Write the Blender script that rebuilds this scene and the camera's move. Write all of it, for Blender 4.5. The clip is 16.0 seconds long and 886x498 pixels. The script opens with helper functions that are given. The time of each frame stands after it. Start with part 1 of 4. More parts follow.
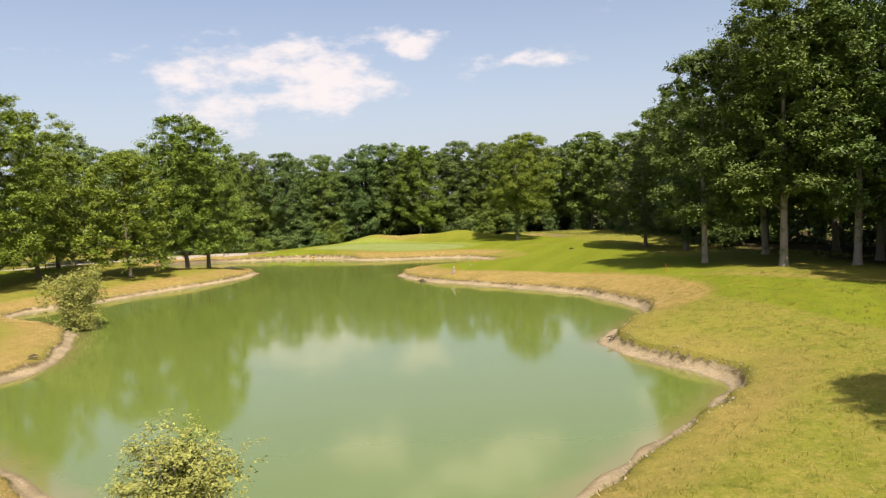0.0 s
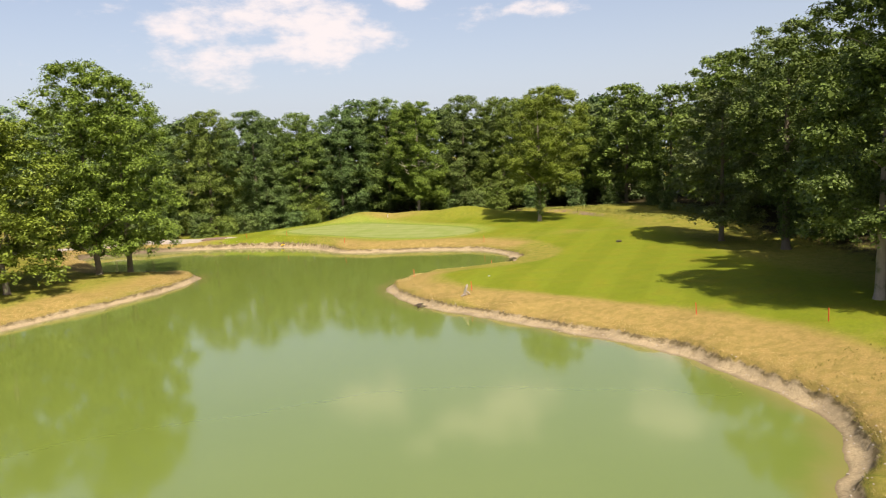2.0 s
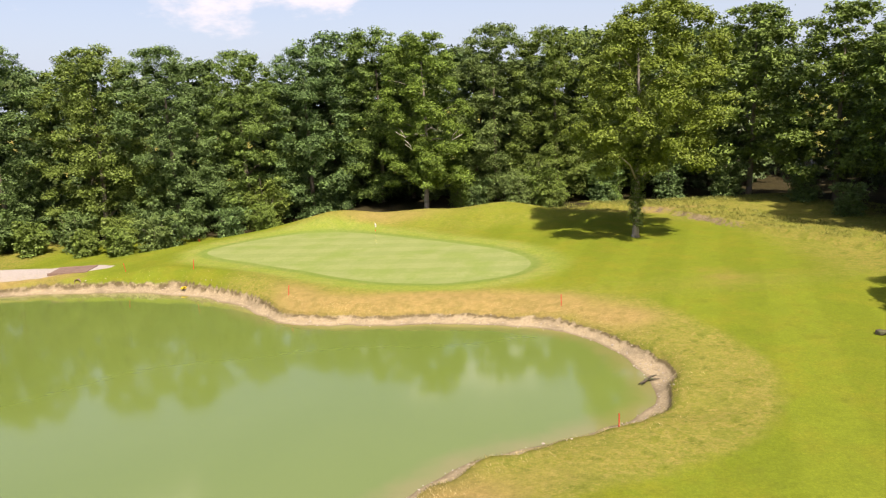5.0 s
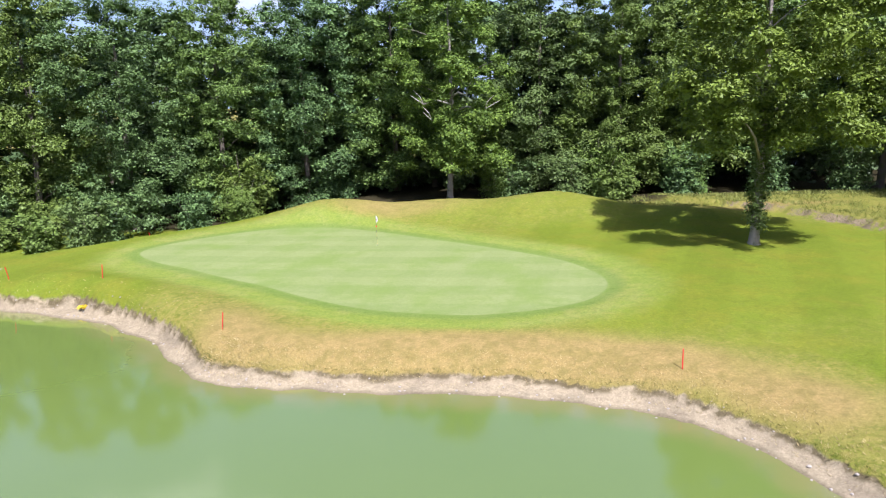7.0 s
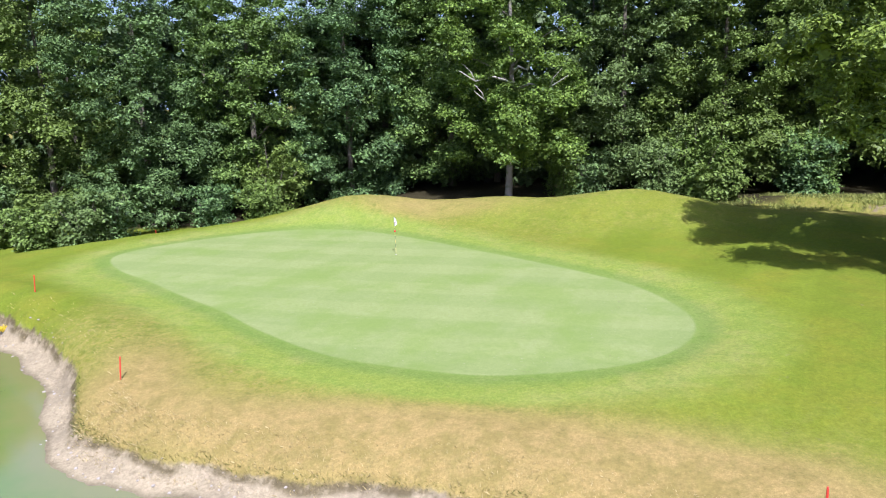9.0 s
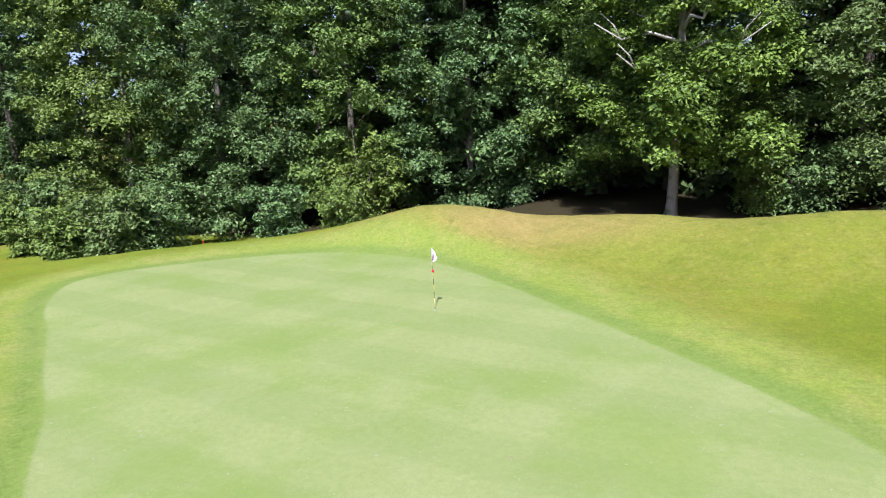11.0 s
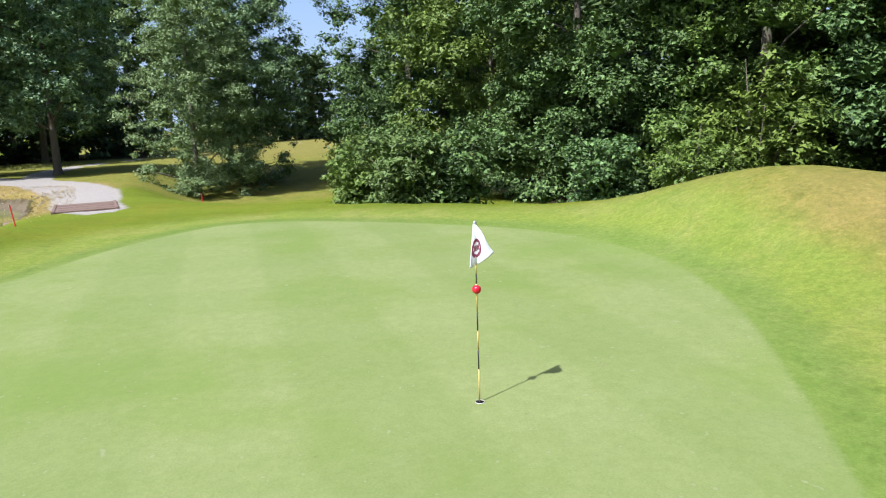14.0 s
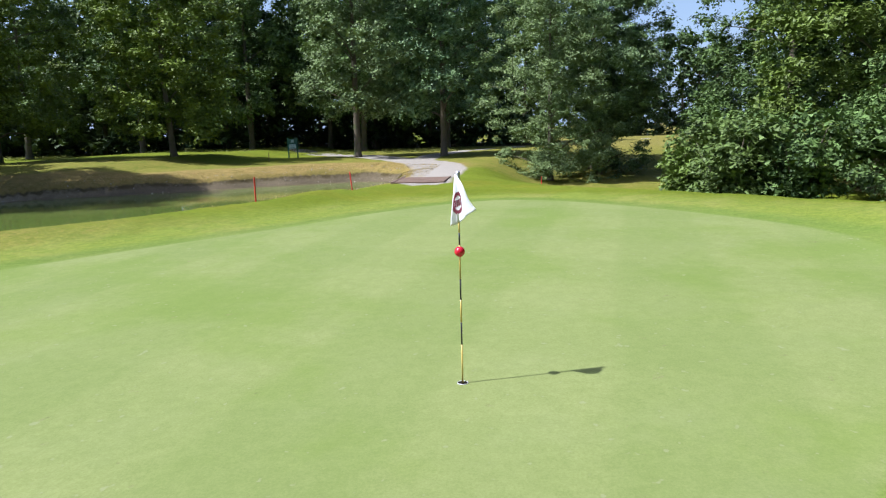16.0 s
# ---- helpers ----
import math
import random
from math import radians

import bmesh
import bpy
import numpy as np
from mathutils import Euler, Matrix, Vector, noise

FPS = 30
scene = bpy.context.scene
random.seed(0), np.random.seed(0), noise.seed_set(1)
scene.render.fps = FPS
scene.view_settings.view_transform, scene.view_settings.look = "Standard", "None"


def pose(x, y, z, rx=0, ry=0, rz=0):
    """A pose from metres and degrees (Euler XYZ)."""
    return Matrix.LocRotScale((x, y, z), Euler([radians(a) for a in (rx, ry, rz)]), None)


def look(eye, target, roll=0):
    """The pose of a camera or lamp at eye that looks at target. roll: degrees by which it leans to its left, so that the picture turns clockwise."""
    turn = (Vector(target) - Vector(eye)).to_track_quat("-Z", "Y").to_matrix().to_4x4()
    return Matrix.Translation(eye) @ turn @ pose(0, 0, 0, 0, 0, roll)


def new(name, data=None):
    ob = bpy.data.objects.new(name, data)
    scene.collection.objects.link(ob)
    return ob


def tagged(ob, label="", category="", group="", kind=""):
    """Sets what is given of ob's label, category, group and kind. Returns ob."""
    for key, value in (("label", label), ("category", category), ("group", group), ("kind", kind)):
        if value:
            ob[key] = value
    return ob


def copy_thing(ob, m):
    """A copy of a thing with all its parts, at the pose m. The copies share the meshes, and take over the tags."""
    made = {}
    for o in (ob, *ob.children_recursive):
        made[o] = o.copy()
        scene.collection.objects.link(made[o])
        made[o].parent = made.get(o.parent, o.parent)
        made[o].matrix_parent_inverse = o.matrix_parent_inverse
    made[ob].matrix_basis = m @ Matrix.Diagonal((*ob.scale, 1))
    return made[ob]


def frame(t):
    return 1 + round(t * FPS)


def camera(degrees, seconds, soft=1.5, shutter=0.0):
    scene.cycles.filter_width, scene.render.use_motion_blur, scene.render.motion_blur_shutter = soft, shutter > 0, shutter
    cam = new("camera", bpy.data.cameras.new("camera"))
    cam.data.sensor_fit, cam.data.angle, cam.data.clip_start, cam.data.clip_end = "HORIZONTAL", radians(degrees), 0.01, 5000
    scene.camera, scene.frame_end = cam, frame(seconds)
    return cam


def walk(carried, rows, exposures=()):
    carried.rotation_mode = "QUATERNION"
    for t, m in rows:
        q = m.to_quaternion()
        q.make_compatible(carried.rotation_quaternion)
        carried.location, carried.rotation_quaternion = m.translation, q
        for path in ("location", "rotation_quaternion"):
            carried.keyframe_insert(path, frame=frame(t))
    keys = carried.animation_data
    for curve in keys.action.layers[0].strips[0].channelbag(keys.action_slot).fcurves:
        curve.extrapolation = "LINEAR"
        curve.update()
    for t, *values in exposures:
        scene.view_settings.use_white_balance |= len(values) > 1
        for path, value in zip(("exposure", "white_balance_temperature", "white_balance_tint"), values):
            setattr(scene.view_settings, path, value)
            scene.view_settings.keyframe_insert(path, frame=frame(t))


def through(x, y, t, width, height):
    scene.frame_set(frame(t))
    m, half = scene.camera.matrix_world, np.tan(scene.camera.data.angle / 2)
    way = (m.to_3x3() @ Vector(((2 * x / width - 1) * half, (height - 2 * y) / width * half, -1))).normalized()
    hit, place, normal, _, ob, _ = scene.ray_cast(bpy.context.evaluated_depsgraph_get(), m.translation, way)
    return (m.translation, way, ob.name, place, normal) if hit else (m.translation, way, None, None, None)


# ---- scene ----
cam = camera(64.9, 16.0, 1.2)
PATH = [
    (0, (0.629, 0.702, 10.144), (0.616, 2.698, 10.006), -2.5),
    (0.5, (0.446, 6.119, 10.915), (0.436, 8.114, 10.77), -2.5),
    (1, (0.395, 13.109, 11.524), (0.383, 15.101, 11.347), -2.6),
    (1.5, (0.115, 21.113, 12.25), (0.101, 23.1, 12.025), -2.7),
    (2, (-0.052, 29.59, 13.03), (-0.069, 31.572, 12.761), -2.7),
    (2.5, (-0.332, 38.799, 13.758), (-0.353, 40.776, 13.455), -2.9),
    (3, (-0.646, 47.805, 14.657), (-0.671, 49.777, 14.323), -2.8),
    (3.5, (-1.074, 56.361, 15.438), (-1.102, 58.325, 15.064), -2.7),
    (4, (-1.481, 64.1, 15.809), (-1.514, 66.061, 15.413), -2.8),
    (6.5, (-3.115, 95.004, 12.027), (-3.165, 96.96, 11.61), -1.8),
    (7, (-2.943, 98.656, 11.342), (-3.045, 100.608, 10.922), -1.8),
    (7.5, (-2.566, 101.577, 10.796), (-2.727, 103.526, 10.375), -1.8),
    (8, (-1.979, 104.313, 10.41), (-2.206, 106.255, 9.989), -1.8),
    (10.5, (1.246, 122.055, 8.653), (0.526, 123.875, 8.239), -2.7),
    (11, (0.683, 127.183, 8.023), (-0.219, 128.922, 7.624), -2.7),
    (11.5, (-0.224, 132.169, 7.22), (-1.326, 133.791, 6.828), -2.6),
    (12, (-1.08, 135.872, 6.402), (-2.349, 137.369, 6.017), -2.4),
    (12.5, (-1.865, 138.739, 5.736), (-3.29, 140.09, 5.357), -2.3),
    (13, (-2.521, 140.968, 5.287), (-4.092, 142.148, 4.914), -2.2),
    (13.5, (-2.953, 142.709, 4.907), (-4.661, 143.684, 4.54), -2.2),
    (14, (-3.185, 144.226, 4.508), (-5.017, 144.941, 4.146), -2.1),
    (14.5, (-3.288, 145.452, 4.161), (-5.203, 145.908, 3.805), -2.0),
    (15, (-3.361, 146.568, 3.964), (-5.322, 146.747, 3.614), -1.8),
    (15.5, (-3.466, 147.592, 3.871), (-5.433, 147.488, 3.525), -1.7),
    (16, (-3.577, 148.511, 3.806), (-5.51, 148.125, 3.466), -1.6),
]
EXPOSURES = [(0.0, 0.70, 7120, 18), (3.0, 0.74, 7250, 20), (4.2, 0.81, 7050, 21), (6.5, 0.91, 5980, 25), (7.0, 0.94, 5420, 25), (8.0, 0.94, 5210, 24), (10.5, 0.92, 5340, 26), (12.5, 0.83, 5420, 20), (16.0, 0.67, 5490, 15)]
walk(cam, [(t, look(eye, target, roll)) for t, eye, target, roll in PATH], EXPOSURES)

# ---- sky and sun ----
SUN_EL, SUN_AZ = 54.0, 157.3          # degrees; azimuth from +y towards +x
sun_dir = Vector((math.sin(radians(SUN_AZ)) * math.cos(radians(SUN_EL)), math.cos(radians(SUN_AZ)) * math.cos(radians(SUN_EL)), math.sin(radians(SUN_EL))))
sun_data = bpy.data.lights.new("sun", "SUN")
sun_data.energy, sun_data.angle, sun_data.color = 5.0, radians(0.6), (1.0, 0.95, 0.86)
sun = new("sun", sun_data)
sun.matrix_world = look(sun_dir * 300, (0, 0, 0))

world = bpy.data.worlds.new("sky")
scene.world = world
world.use_nodes = True
wn, wl = world.node_tree.nodes, world.node_tree.links
wn.clear()


def wnode(kind, **values):
    n = wn.new(kind)
    for k, v in values.items():
        n.inputs[k].default_value = v
    return n


w_out = wn.new("ShaderNodeOutputWorld")
w_sky = wn.new("ShaderNodeTexSky")
w_sky.sky_type, w_sky.sun_disc = "NISHITA", False
w_sky.sun_elevation, w_sky.sun_rotation = radians(SUN_EL), radians(SUN_AZ)
w_sky.air_density, w_sky.dust_density, w_sky.ozone_density = 1.0, 3.0, 1.8
w_bg = wnode("ShaderNodeBackground", Strength=0.104)
w_cloud = wnode("ShaderNodeBackground", Color=(0.93, 0.93, 0.96, 1), Strength=0.62)
w_mix = wn.new("ShaderNodeMixShader")
w_haze = wnode("ShaderNodeBackground", Color=(0.66, 0.81, 1.0, 1), Strength=0.62)
w_hazy = wn.new("ShaderNodeMixShader")
w_co = wn.new("ShaderNodeTexCoord")
# fair-weather clouds: noise laid on a plane high above, so that they shrink towards the horizon
w_sep = wn.new("ShaderNodeSeparateXYZ")
wl.new(w_co.outputs["Generated"], w_sep.inputs[0])


def wmath(op, a, b=None, c=None, clamp=False):
    n = wn.new("ShaderNodeMath")
    n.operation, n.use_clamp = op, clamp
    for i, v in enumerate((a, b, c)):
        if v is None:
            continue
        if isinstance(v, (int, float)):
            n.inputs[i].default_value = v
        else:
            wl.new(v, n.inputs[i])
    return n.outputs[0]


w_up = wmath("MAXIMUM", w_sep.outputs["Z"], 0.02)
w_az = wmath("ARCTAN2", w_sep.outputs["X"], w_sep.outputs["Y"])
w_vec = wn.new("ShaderNodeCombineXYZ")
wl.new(wmath("MULTIPLY", w_az, 3.0), w_vec.inputs[0])
wl.new(wmath("MULTIPLY", w_sep.outputs["Z"], 6.5), w_vec.inputs[1])
w_n1 = wnode("ShaderNodeTexNoise", Scale=2.6, Detail=9.0, Roughness=0.6)
wl.new(w_vec.outputs[0], w_n1.inputs["Vector"])


def cloud_mass(az, el, wide, tall):
    """A soft oval heap of cloud round a direction in degrees."""
    dx = wmath("MULTIPLY", wmath("SUBTRACT", w_az, radians(az)), 1 / radians(wide))
    dz = wmath("MULTIPLY", wmath("SUBTRACT", w_sep.outputs["Z"], math.sin(radians(el))), 1 / radians(tall))
    return wmath("SUBTRACT", 1.0, wmath("SQRT", wmath("ADD", wmath("MULTIPLY", dx, dx), wmath("MULTIPLY", dz, dz))))


w_heap = cloud_mass(-17.5, 10.4, 9.0, 3.4)
for az, el, wide, tall in ((-8.0, 10.3, 8.5, 3.2), (-2.6, 12.4, 3.4, 1.8), (-14.5, 8.2, 11.0, 1.9), (5.5, 10.9, 4.5, 1.1), (21.0, 15.8, 8.0, 2.6), (30.0, 18.0, 8.0, 3.0),
                            (-6.0, 19.8, 6.0, 2.4), (4.0, 21.5, 9.0, 2.8), (17.0, 21.0, 6.0, 2.4), (-26.0, 30.0, 9.0, 3.0), (-60.0, 20.0, 14.0, 3.5), (75.0, 24.0, 16.0, 4.0),
                            (140.0, 30.0, 20.0, 6.0), (-140.0, 26.0, 20.0, 5.0)):
    w_heap = wmath("MAXIMUM", w_heap, cloud_mass(az, el, wide, tall))
w_dens = wmath("ADD", wmath("MULTIPLY", wmath("SUBTRACT", w_heap, 0.12), 0.85), wmath("MULTIPLY", wmath("SUBTRACT", w_n1.outputs["Fac"], 0.51), 4.0))
w_amount = wn.new("ShaderNodeMapRange")
w_amount.interpolation_type = "SMOOTHSTEP"
for k, v in (("From Min", -0.02), ("From Max", 0.75), ("To Min", 0.0), ("To Max", 0.92)):
    w_amount.inputs[k].default_value = v
wl.new(w_dens, w_amount.inputs["Value"])
wl.new(w_sky.outputs[0], w_bg.inputs["Color"])
wl.new(w_amount.outputs[0], w_mix.inputs[0])
wl.new(wmath("MULTIPLY", wmath("POWER", 2.718, wmath("MULTIPLY", w_up, -6.0)), 0.85), w_hazy.inputs[0])
wl.new(w_bg.outputs[0], w_hazy.inputs[1])
wl.new(w_haze.outputs[0], w_hazy.inputs[2])
wl.new(w_hazy.outputs[0], w_mix.inputs[1])
wl.new(w_cloud.outputs[0], w_mix.inputs[2])
wl.new(w_mix.outputs[0], w_out.inputs[0])


# ---- materials ----
class Mat:
    """Small helper round a node material."""

    def __init__(self, name):
        self.mat = bpy.data.materials.new(name)
        self.mat.use_nodes = True
        self.n, self.l = self.mat.node_tree.nodes, self.mat.node_tree.links
        self.bsdf = self.n["Principled BSDF"]
        self.out = self.n["Material Output"]
        self.pos = self.n.new("ShaderNodeNewGeometry").outputs["Position"]
        self.geo = self.n.new("ShaderNodeNewGeometry")

    def put(self, socket, v):
        if hasattr(v, "is_output"):
            self.l.new(v, socket)
        else:
            socket.default_value = v

    def noise(self, scale, detail=4.0, rough=0.55, vec=None, stretch=None):
        n = self.n.new("ShaderNodeTexNoise")
        n.inputs["Scale"].default_value, n.inputs["Detail"].default_value, n.inputs["Roughness"].default_value = scale, detail, rough
        v = vec or self.pos
        if stretch:
            m = self.n.new("ShaderNodeVectorMath")
            m.operation = "MULTIPLY"
            m.inputs[1].default_value = stretch
            self.l.new(v, m.inputs[0])
            v = m.outputs[0]
        self.l.new(v, n.inputs["Vector"])
        return n.outputs["Fac"]

    def math(self, op, a, b=None, clamp=False):
        n = self.n.new("ShaderNodeMath")
        n.operation, n.use_clamp = op, clamp
        self.put(n.inputs[0], a)
        if b is not None:
            self.put(n.inputs[1], b)
        return n.outputs[0]

    def ramp(self, v, lo, hi, a=0.0, b=1.0):
        n = self.n.new("ShaderNodeMapRange")
        n.interpolation_type = "SMOOTHSTEP"
        self.put(n.inputs["Value"], v)
        for k, x in (("From Min", lo), ("From Max", hi), ("To Min", a), ("To Max", b)):
            n.inputs[k].default_value = x
        return n.outputs[0]

    def mix(self, f, a, b, blend="MIX"):
        n = self.n.new("ShaderNodeMix")
        n.data_type, n.blend_type = "RGBA", blend
        self.put(n.inputs[0], f)
        self.put(n.inputs[6], a if hasattr(a, "is_output") else (*a, 1))
        self.put(n.inputs[7], b if hasattr(b, "is_output") else (*b, 1))
        return n.outputs[2]

    def attr(self, name):
        n = self.n.new("ShaderNodeAttribute")
        n.attribute_name = name
        return n.outputs["Fac"]

    def bump(self, h, strength=0.3, dist=0.02):
        n = self.n.new("ShaderNodeBump")
        n.inputs["Strength"].default_value, n.inputs["Distance"].default_value = strength, dist
        self.l.new(h, n.inputs["Height"])
        self.l.new(n.outputs[0], self.bsdf.inputs["Normal"])

    def done(self, color, rough=0.8, spec=0.3, metal=0.0):
        self.put(self.bsdf.inputs["Base Color"], color if hasattr(color, "is_output") else (*color, 1))
        self.put(self.bsdf.inputs["Roughness"], rough)
        self.bsdf.inputs["Specular IOR Level"].default_value = spec
        self.bsdf.inputs["Metallic"].default_value = metal
        return self.mat


def plain(name, color, rough=0.6, spec=0.3, vary=0.15, scale=6.0, metal=0.0):
    m = Mat(name)
    c = m.mix(m.noise(scale, 5.0), tuple(v * (1 - vary) for v in color), tuple(min(1, v * (1 + vary)) for v in color))
    m.bump(m.noise(scale * 6, 4.0), 0.15, 0.01)
    return m.done(c, rough, spec, metal)


def leaf_material(name, dark, light, through=0.07):
    m = Mat(name)
    island = m.geo.outputs["Random Per Island"]
    info = m.n.new("ShaderNodeObjectInfo")
    c = m.mix(island, dark, light)
    c = m.mix(m.math("MULTIPLY", info.outputs["Random"], 0.55), c, tuple(0.5 * (a + b) * k for a, b, k in zip(dark, light, (1.35, 1.02, 0.7))))
    # dark noise patches paint shaded gaps, so one leaf reads as several
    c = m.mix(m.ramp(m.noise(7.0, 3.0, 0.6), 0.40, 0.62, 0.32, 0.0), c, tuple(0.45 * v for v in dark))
    m.done(c, 0.55, 0.22)
    tr = m.n.new("ShaderNodeBsdfTranslucent")
    m.l.new(m.mix(0.5, c, (0.16, 0.26, 0.02)), tr.inputs["Color"])
    mx = m.n.new("ShaderNodeMixShader")
    mx.inputs[0].default_value = through
    m.l.new(m.bsdf.outputs[0], mx.inputs[1])
    m.l.new(tr.outputs[0], mx.inputs[2])
    m.l.new(mx.outputs[0], m.out.inputs[0])
    return m.mat


def bark_material(name, a, b):
    m = Mat(name)
    n1 = m.noise(9.0, 6.0, 0.65, stretch=(1, 1, 0.22))
    n2 = m.noise(1.3, 3.0)
    c = m.mix(n1, a, b)
    c = m.mix(m.ramp(n2, 0.5, 0.72), c, (0.10, 0.12, 0.05))
    m.bump(n1, 0.6, 0.04)
    return m.done(c, 0.9, 0.15)


def ground_material():
    m = Mat("turf_and_bank")
    shore, green, way, dry, fair, wood = (m.attr(k) for k in ("shore", "green", "way", "dry", "fair", "wood"))
    fine, mid, big = m.noise(14.0, 6.0, 0.7), m.noise(1.6, 5.0, 0.6), m.noise(0.16, 4.0, 0.55)
    speck, blotch = m.ramp(m.noise(38.0, 4.0, 0.8), 0.3, 0.7), m.noise(0.45, 5.0, 0.65)

    def stripes(angle, scale, wobble):
        w = m.n.new("ShaderNodeTexWave")
        w.inputs["Scale"].default_value, w.inputs["Distortion"].default_value, w.inputs["Detail Scale"].default_value = scale, wobble, 0.5
        r = m.n.new("ShaderNodeVectorRotate")
        r.rotation_type = "Z_AXIS"
        r.inputs["Angle"].default_value = radians(angle)
        m.l.new(m.pos, r.inputs["Vector"])
        m.l.new(r.outputs[0], w.inputs["Vector"])
        return m.ramp(w.outputs["Fac"], 0.35, 0.65)

    # rough grass, mown fairway, putting surface
    grain = m.math("ADD", m.math("MULTIPLY", fine, 0.6), m.math("MULTIPLY", speck, 0.4))
    tuft = m.ramp(m.noise(3.6, 7.0, 0.8), 0.40, 0.62)
    rough_grass = m.mix(grain, (0.092, 0.100, 0.012), (0.256, 0.244, 0.036))
    rough_grass = m.mix(m.ramp(tuft, 0.0, 1.0, 0.8, 0.0), rough_grass, (0.260, 0.215, 0.057))
    rough_grass = m.mix(m.ramp(mid, 0.38, 0.7, 0, 0.55), rough_grass, (0.206, 0.196, 0.042))
    rough_grass = m.mix(m.ramp(blotch, 0.48, 0.62, 0, 0.5), rough_grass, (0.128, 0.168, 0.018))
    rough_grass = m.mix(m.ramp(m.noise(1.1, 6.0, 0.75), 0.51, 0.66, 0, 0.75), rough_grass, (0.084, 0.112, 0.012))
    rough_grass = m.mix(m.ramp(m.noise(2.3, 7.0, 0.8), 0.52, 0.64, 0, 0.58), rough_grass, (0.330, 0.262, 0.078))
    fairway = m.mix(grain, (0.084, 0.122, 0.009), (0.184, 0.216, 0.016))
    fairway = m.mix(m.math("MULTIPLY", stripes(21, 0.055, 0.5), 0.26), fairway, (0.196, 0.236, 0.021))
    fairway = m.mix(m.ramp(blotch, 0.44, 0.68, 0, 0.55), fairway, (0.200, 0.188, 0.018))
    fairway = m.mix(m.ramp(m.noise(0.9, 6.0, 0.7), 0.5, 0.7, 0, 0.45), fairway, (0.092, 0.132, 0.012))
    col = m.mix(m.ramp(m.math("ADD", fair, m.math("MULTIPLY", mid, 1.0)), 0.2, 1.4), rough_grass, fairway)
    # dry straw-coloured strips
    uneven = m.math("SUBTRACT", m.math("ADD", m.math("MULTIPLY", blotch, 0.55), m.math("MULTIPLY", mid, 0.45)), 0.5)
    dryness = m.math("ADD", dry, m.math("MULTIPLY", uneven, 1.5))
    straw = m.mix(grain, (0.142, 0.098, 0.026), (0.465, 0.330, 0.126))
    straw = m.mix(m.ramp(mid, 0.42, 0.62, 0, 0.65), straw, (0.205, 0.158, 0.045))
    col = m.mix(m.ramp(dryness, 0.15, 1.10, 0.0, 0.9), col, straw)
    # apron, collar and putting green
    apron = m.mix(grain, (0.126, 0.172, 0.020), (0.258, 0.292, 0.052))
    apron = m.mix(m.ramp(blotch, 0.42, 0.68, 0, 0.8), apron, (0.242, 0.246, 0.062))
    lush = m.ramp(m.noise(1.9, 7.0, 0.8), 0.42, 0.70, 0.0, 0.55)
    apron = m.mix(lush, apron, (0.110, 0.172, 0.022))
    col = m.mix(m.math("MULTIPLY", lush, 0.35), col, (0.068, 0.096, 0.019))
    col = m.mix(m.ramp(m.math("ADD", m.math("SUBTRACT", green, m.math("MULTIPLY", dry, 2.0)), m.math("ADD", m.math("MULTIPLY", big, 2.0), m.math("MULTIPLY", mid, 1.6))), -2.4, 0.3), col, apron)
    collar = m.mix(grain, (0.076, 0.132, 0.022), (0.152, 0.216, 0.054))
    collar = m.mix(lush, collar, (0.078, 0.136, 0.018))
    edge = m.math("ADD", green, m.math("MULTIPLY", m.math("SUBTRACT", mid, 0.5), 0.5))
    col = m.mix(m.ramp(edge, -1.3, -0.4, 0.0, 0.60), col, collar)
    nap = m.ramp(m.noise(5.0, 6.0, 0.75), 0.36, 0.66)
    tint = m.math("ADD", m.math("MULTIPLY", m.noise(26.0, 6.0, 0.8), 0.45), m.math("ADD", m.math("MULTIPLY", speck, 0.35), m.math("MULTIPLY", nap, 0.20)))
    putting = m.mix(tint, (0.146, 0.181, 0.052), (0.254, 0.282, 0.104))
    putting = m.mix(m.math("MULTIPLY", stripes(94, 0.092, 0.9), 0.23), putting, (0.120, 0.172, 0.038))
    putting = m.mix(m.math("MULTIPLY", stripes(15, 0.085, 1.2), 0.12), putting, (0.120, 0.172, 0.038))
    putting = m.mix(m.ramp(m.noise(0.30, 6.0, 0.65), 0.45, 0.66, 0, 0.48), putting, (0.134, 0.194, 0.030))
    putting = m.mix(m.ramp(m.noise(0.8, 4.0, 0.5), 0.50, 0.75, 0, 0.16), putting, (0.232, 0.258, 0.112))
    putting = m.mix(m.ramp(m.noise(8.0, 2.0, 0.4), 0.69, 0.75, 0, 0.5), putting, (0.268, 0.276, 0.152))
    col = m.mix(m.ramp(m.math("ADD", green, m.math("MULTIPLY", m.math("SUBTRACT", fine, 0.5), 0.25)), -0.08, 0.08), col, putting)
    # gravel path
    gravel = m.mix(fine, (0.255, 0.225, 0.185), (0.420, 0.380, 0.330))
    col = m.mix(m.ramp(m.math("ADD", way, m.math("MULTIPLY", mid, 0.3)), 0.0, 0.35), col, gravel)
    # leaf litter under the woods
    litter = m.mix(mid, (0.024, 0.019, 0.010), (0.058, 0.050, 0.020))
    col = m.mix(m.ramp(m.math("ADD", wood, m.math("MULTIPLY", m.math("SUBTRACT", big, 0.5), 1.2)), 0.3, 0.9), col, litter)
    # bare clay and sand of the bank
    sand = m.mix(fine, (0.220, 0.176, 0.100), (0.450, 0.368, 0.228))
    sand = m.mix(m.ramp(blotch, 0.42, 0.66, 0, 0.6), sand, (0.164, 0.132, 0.084))
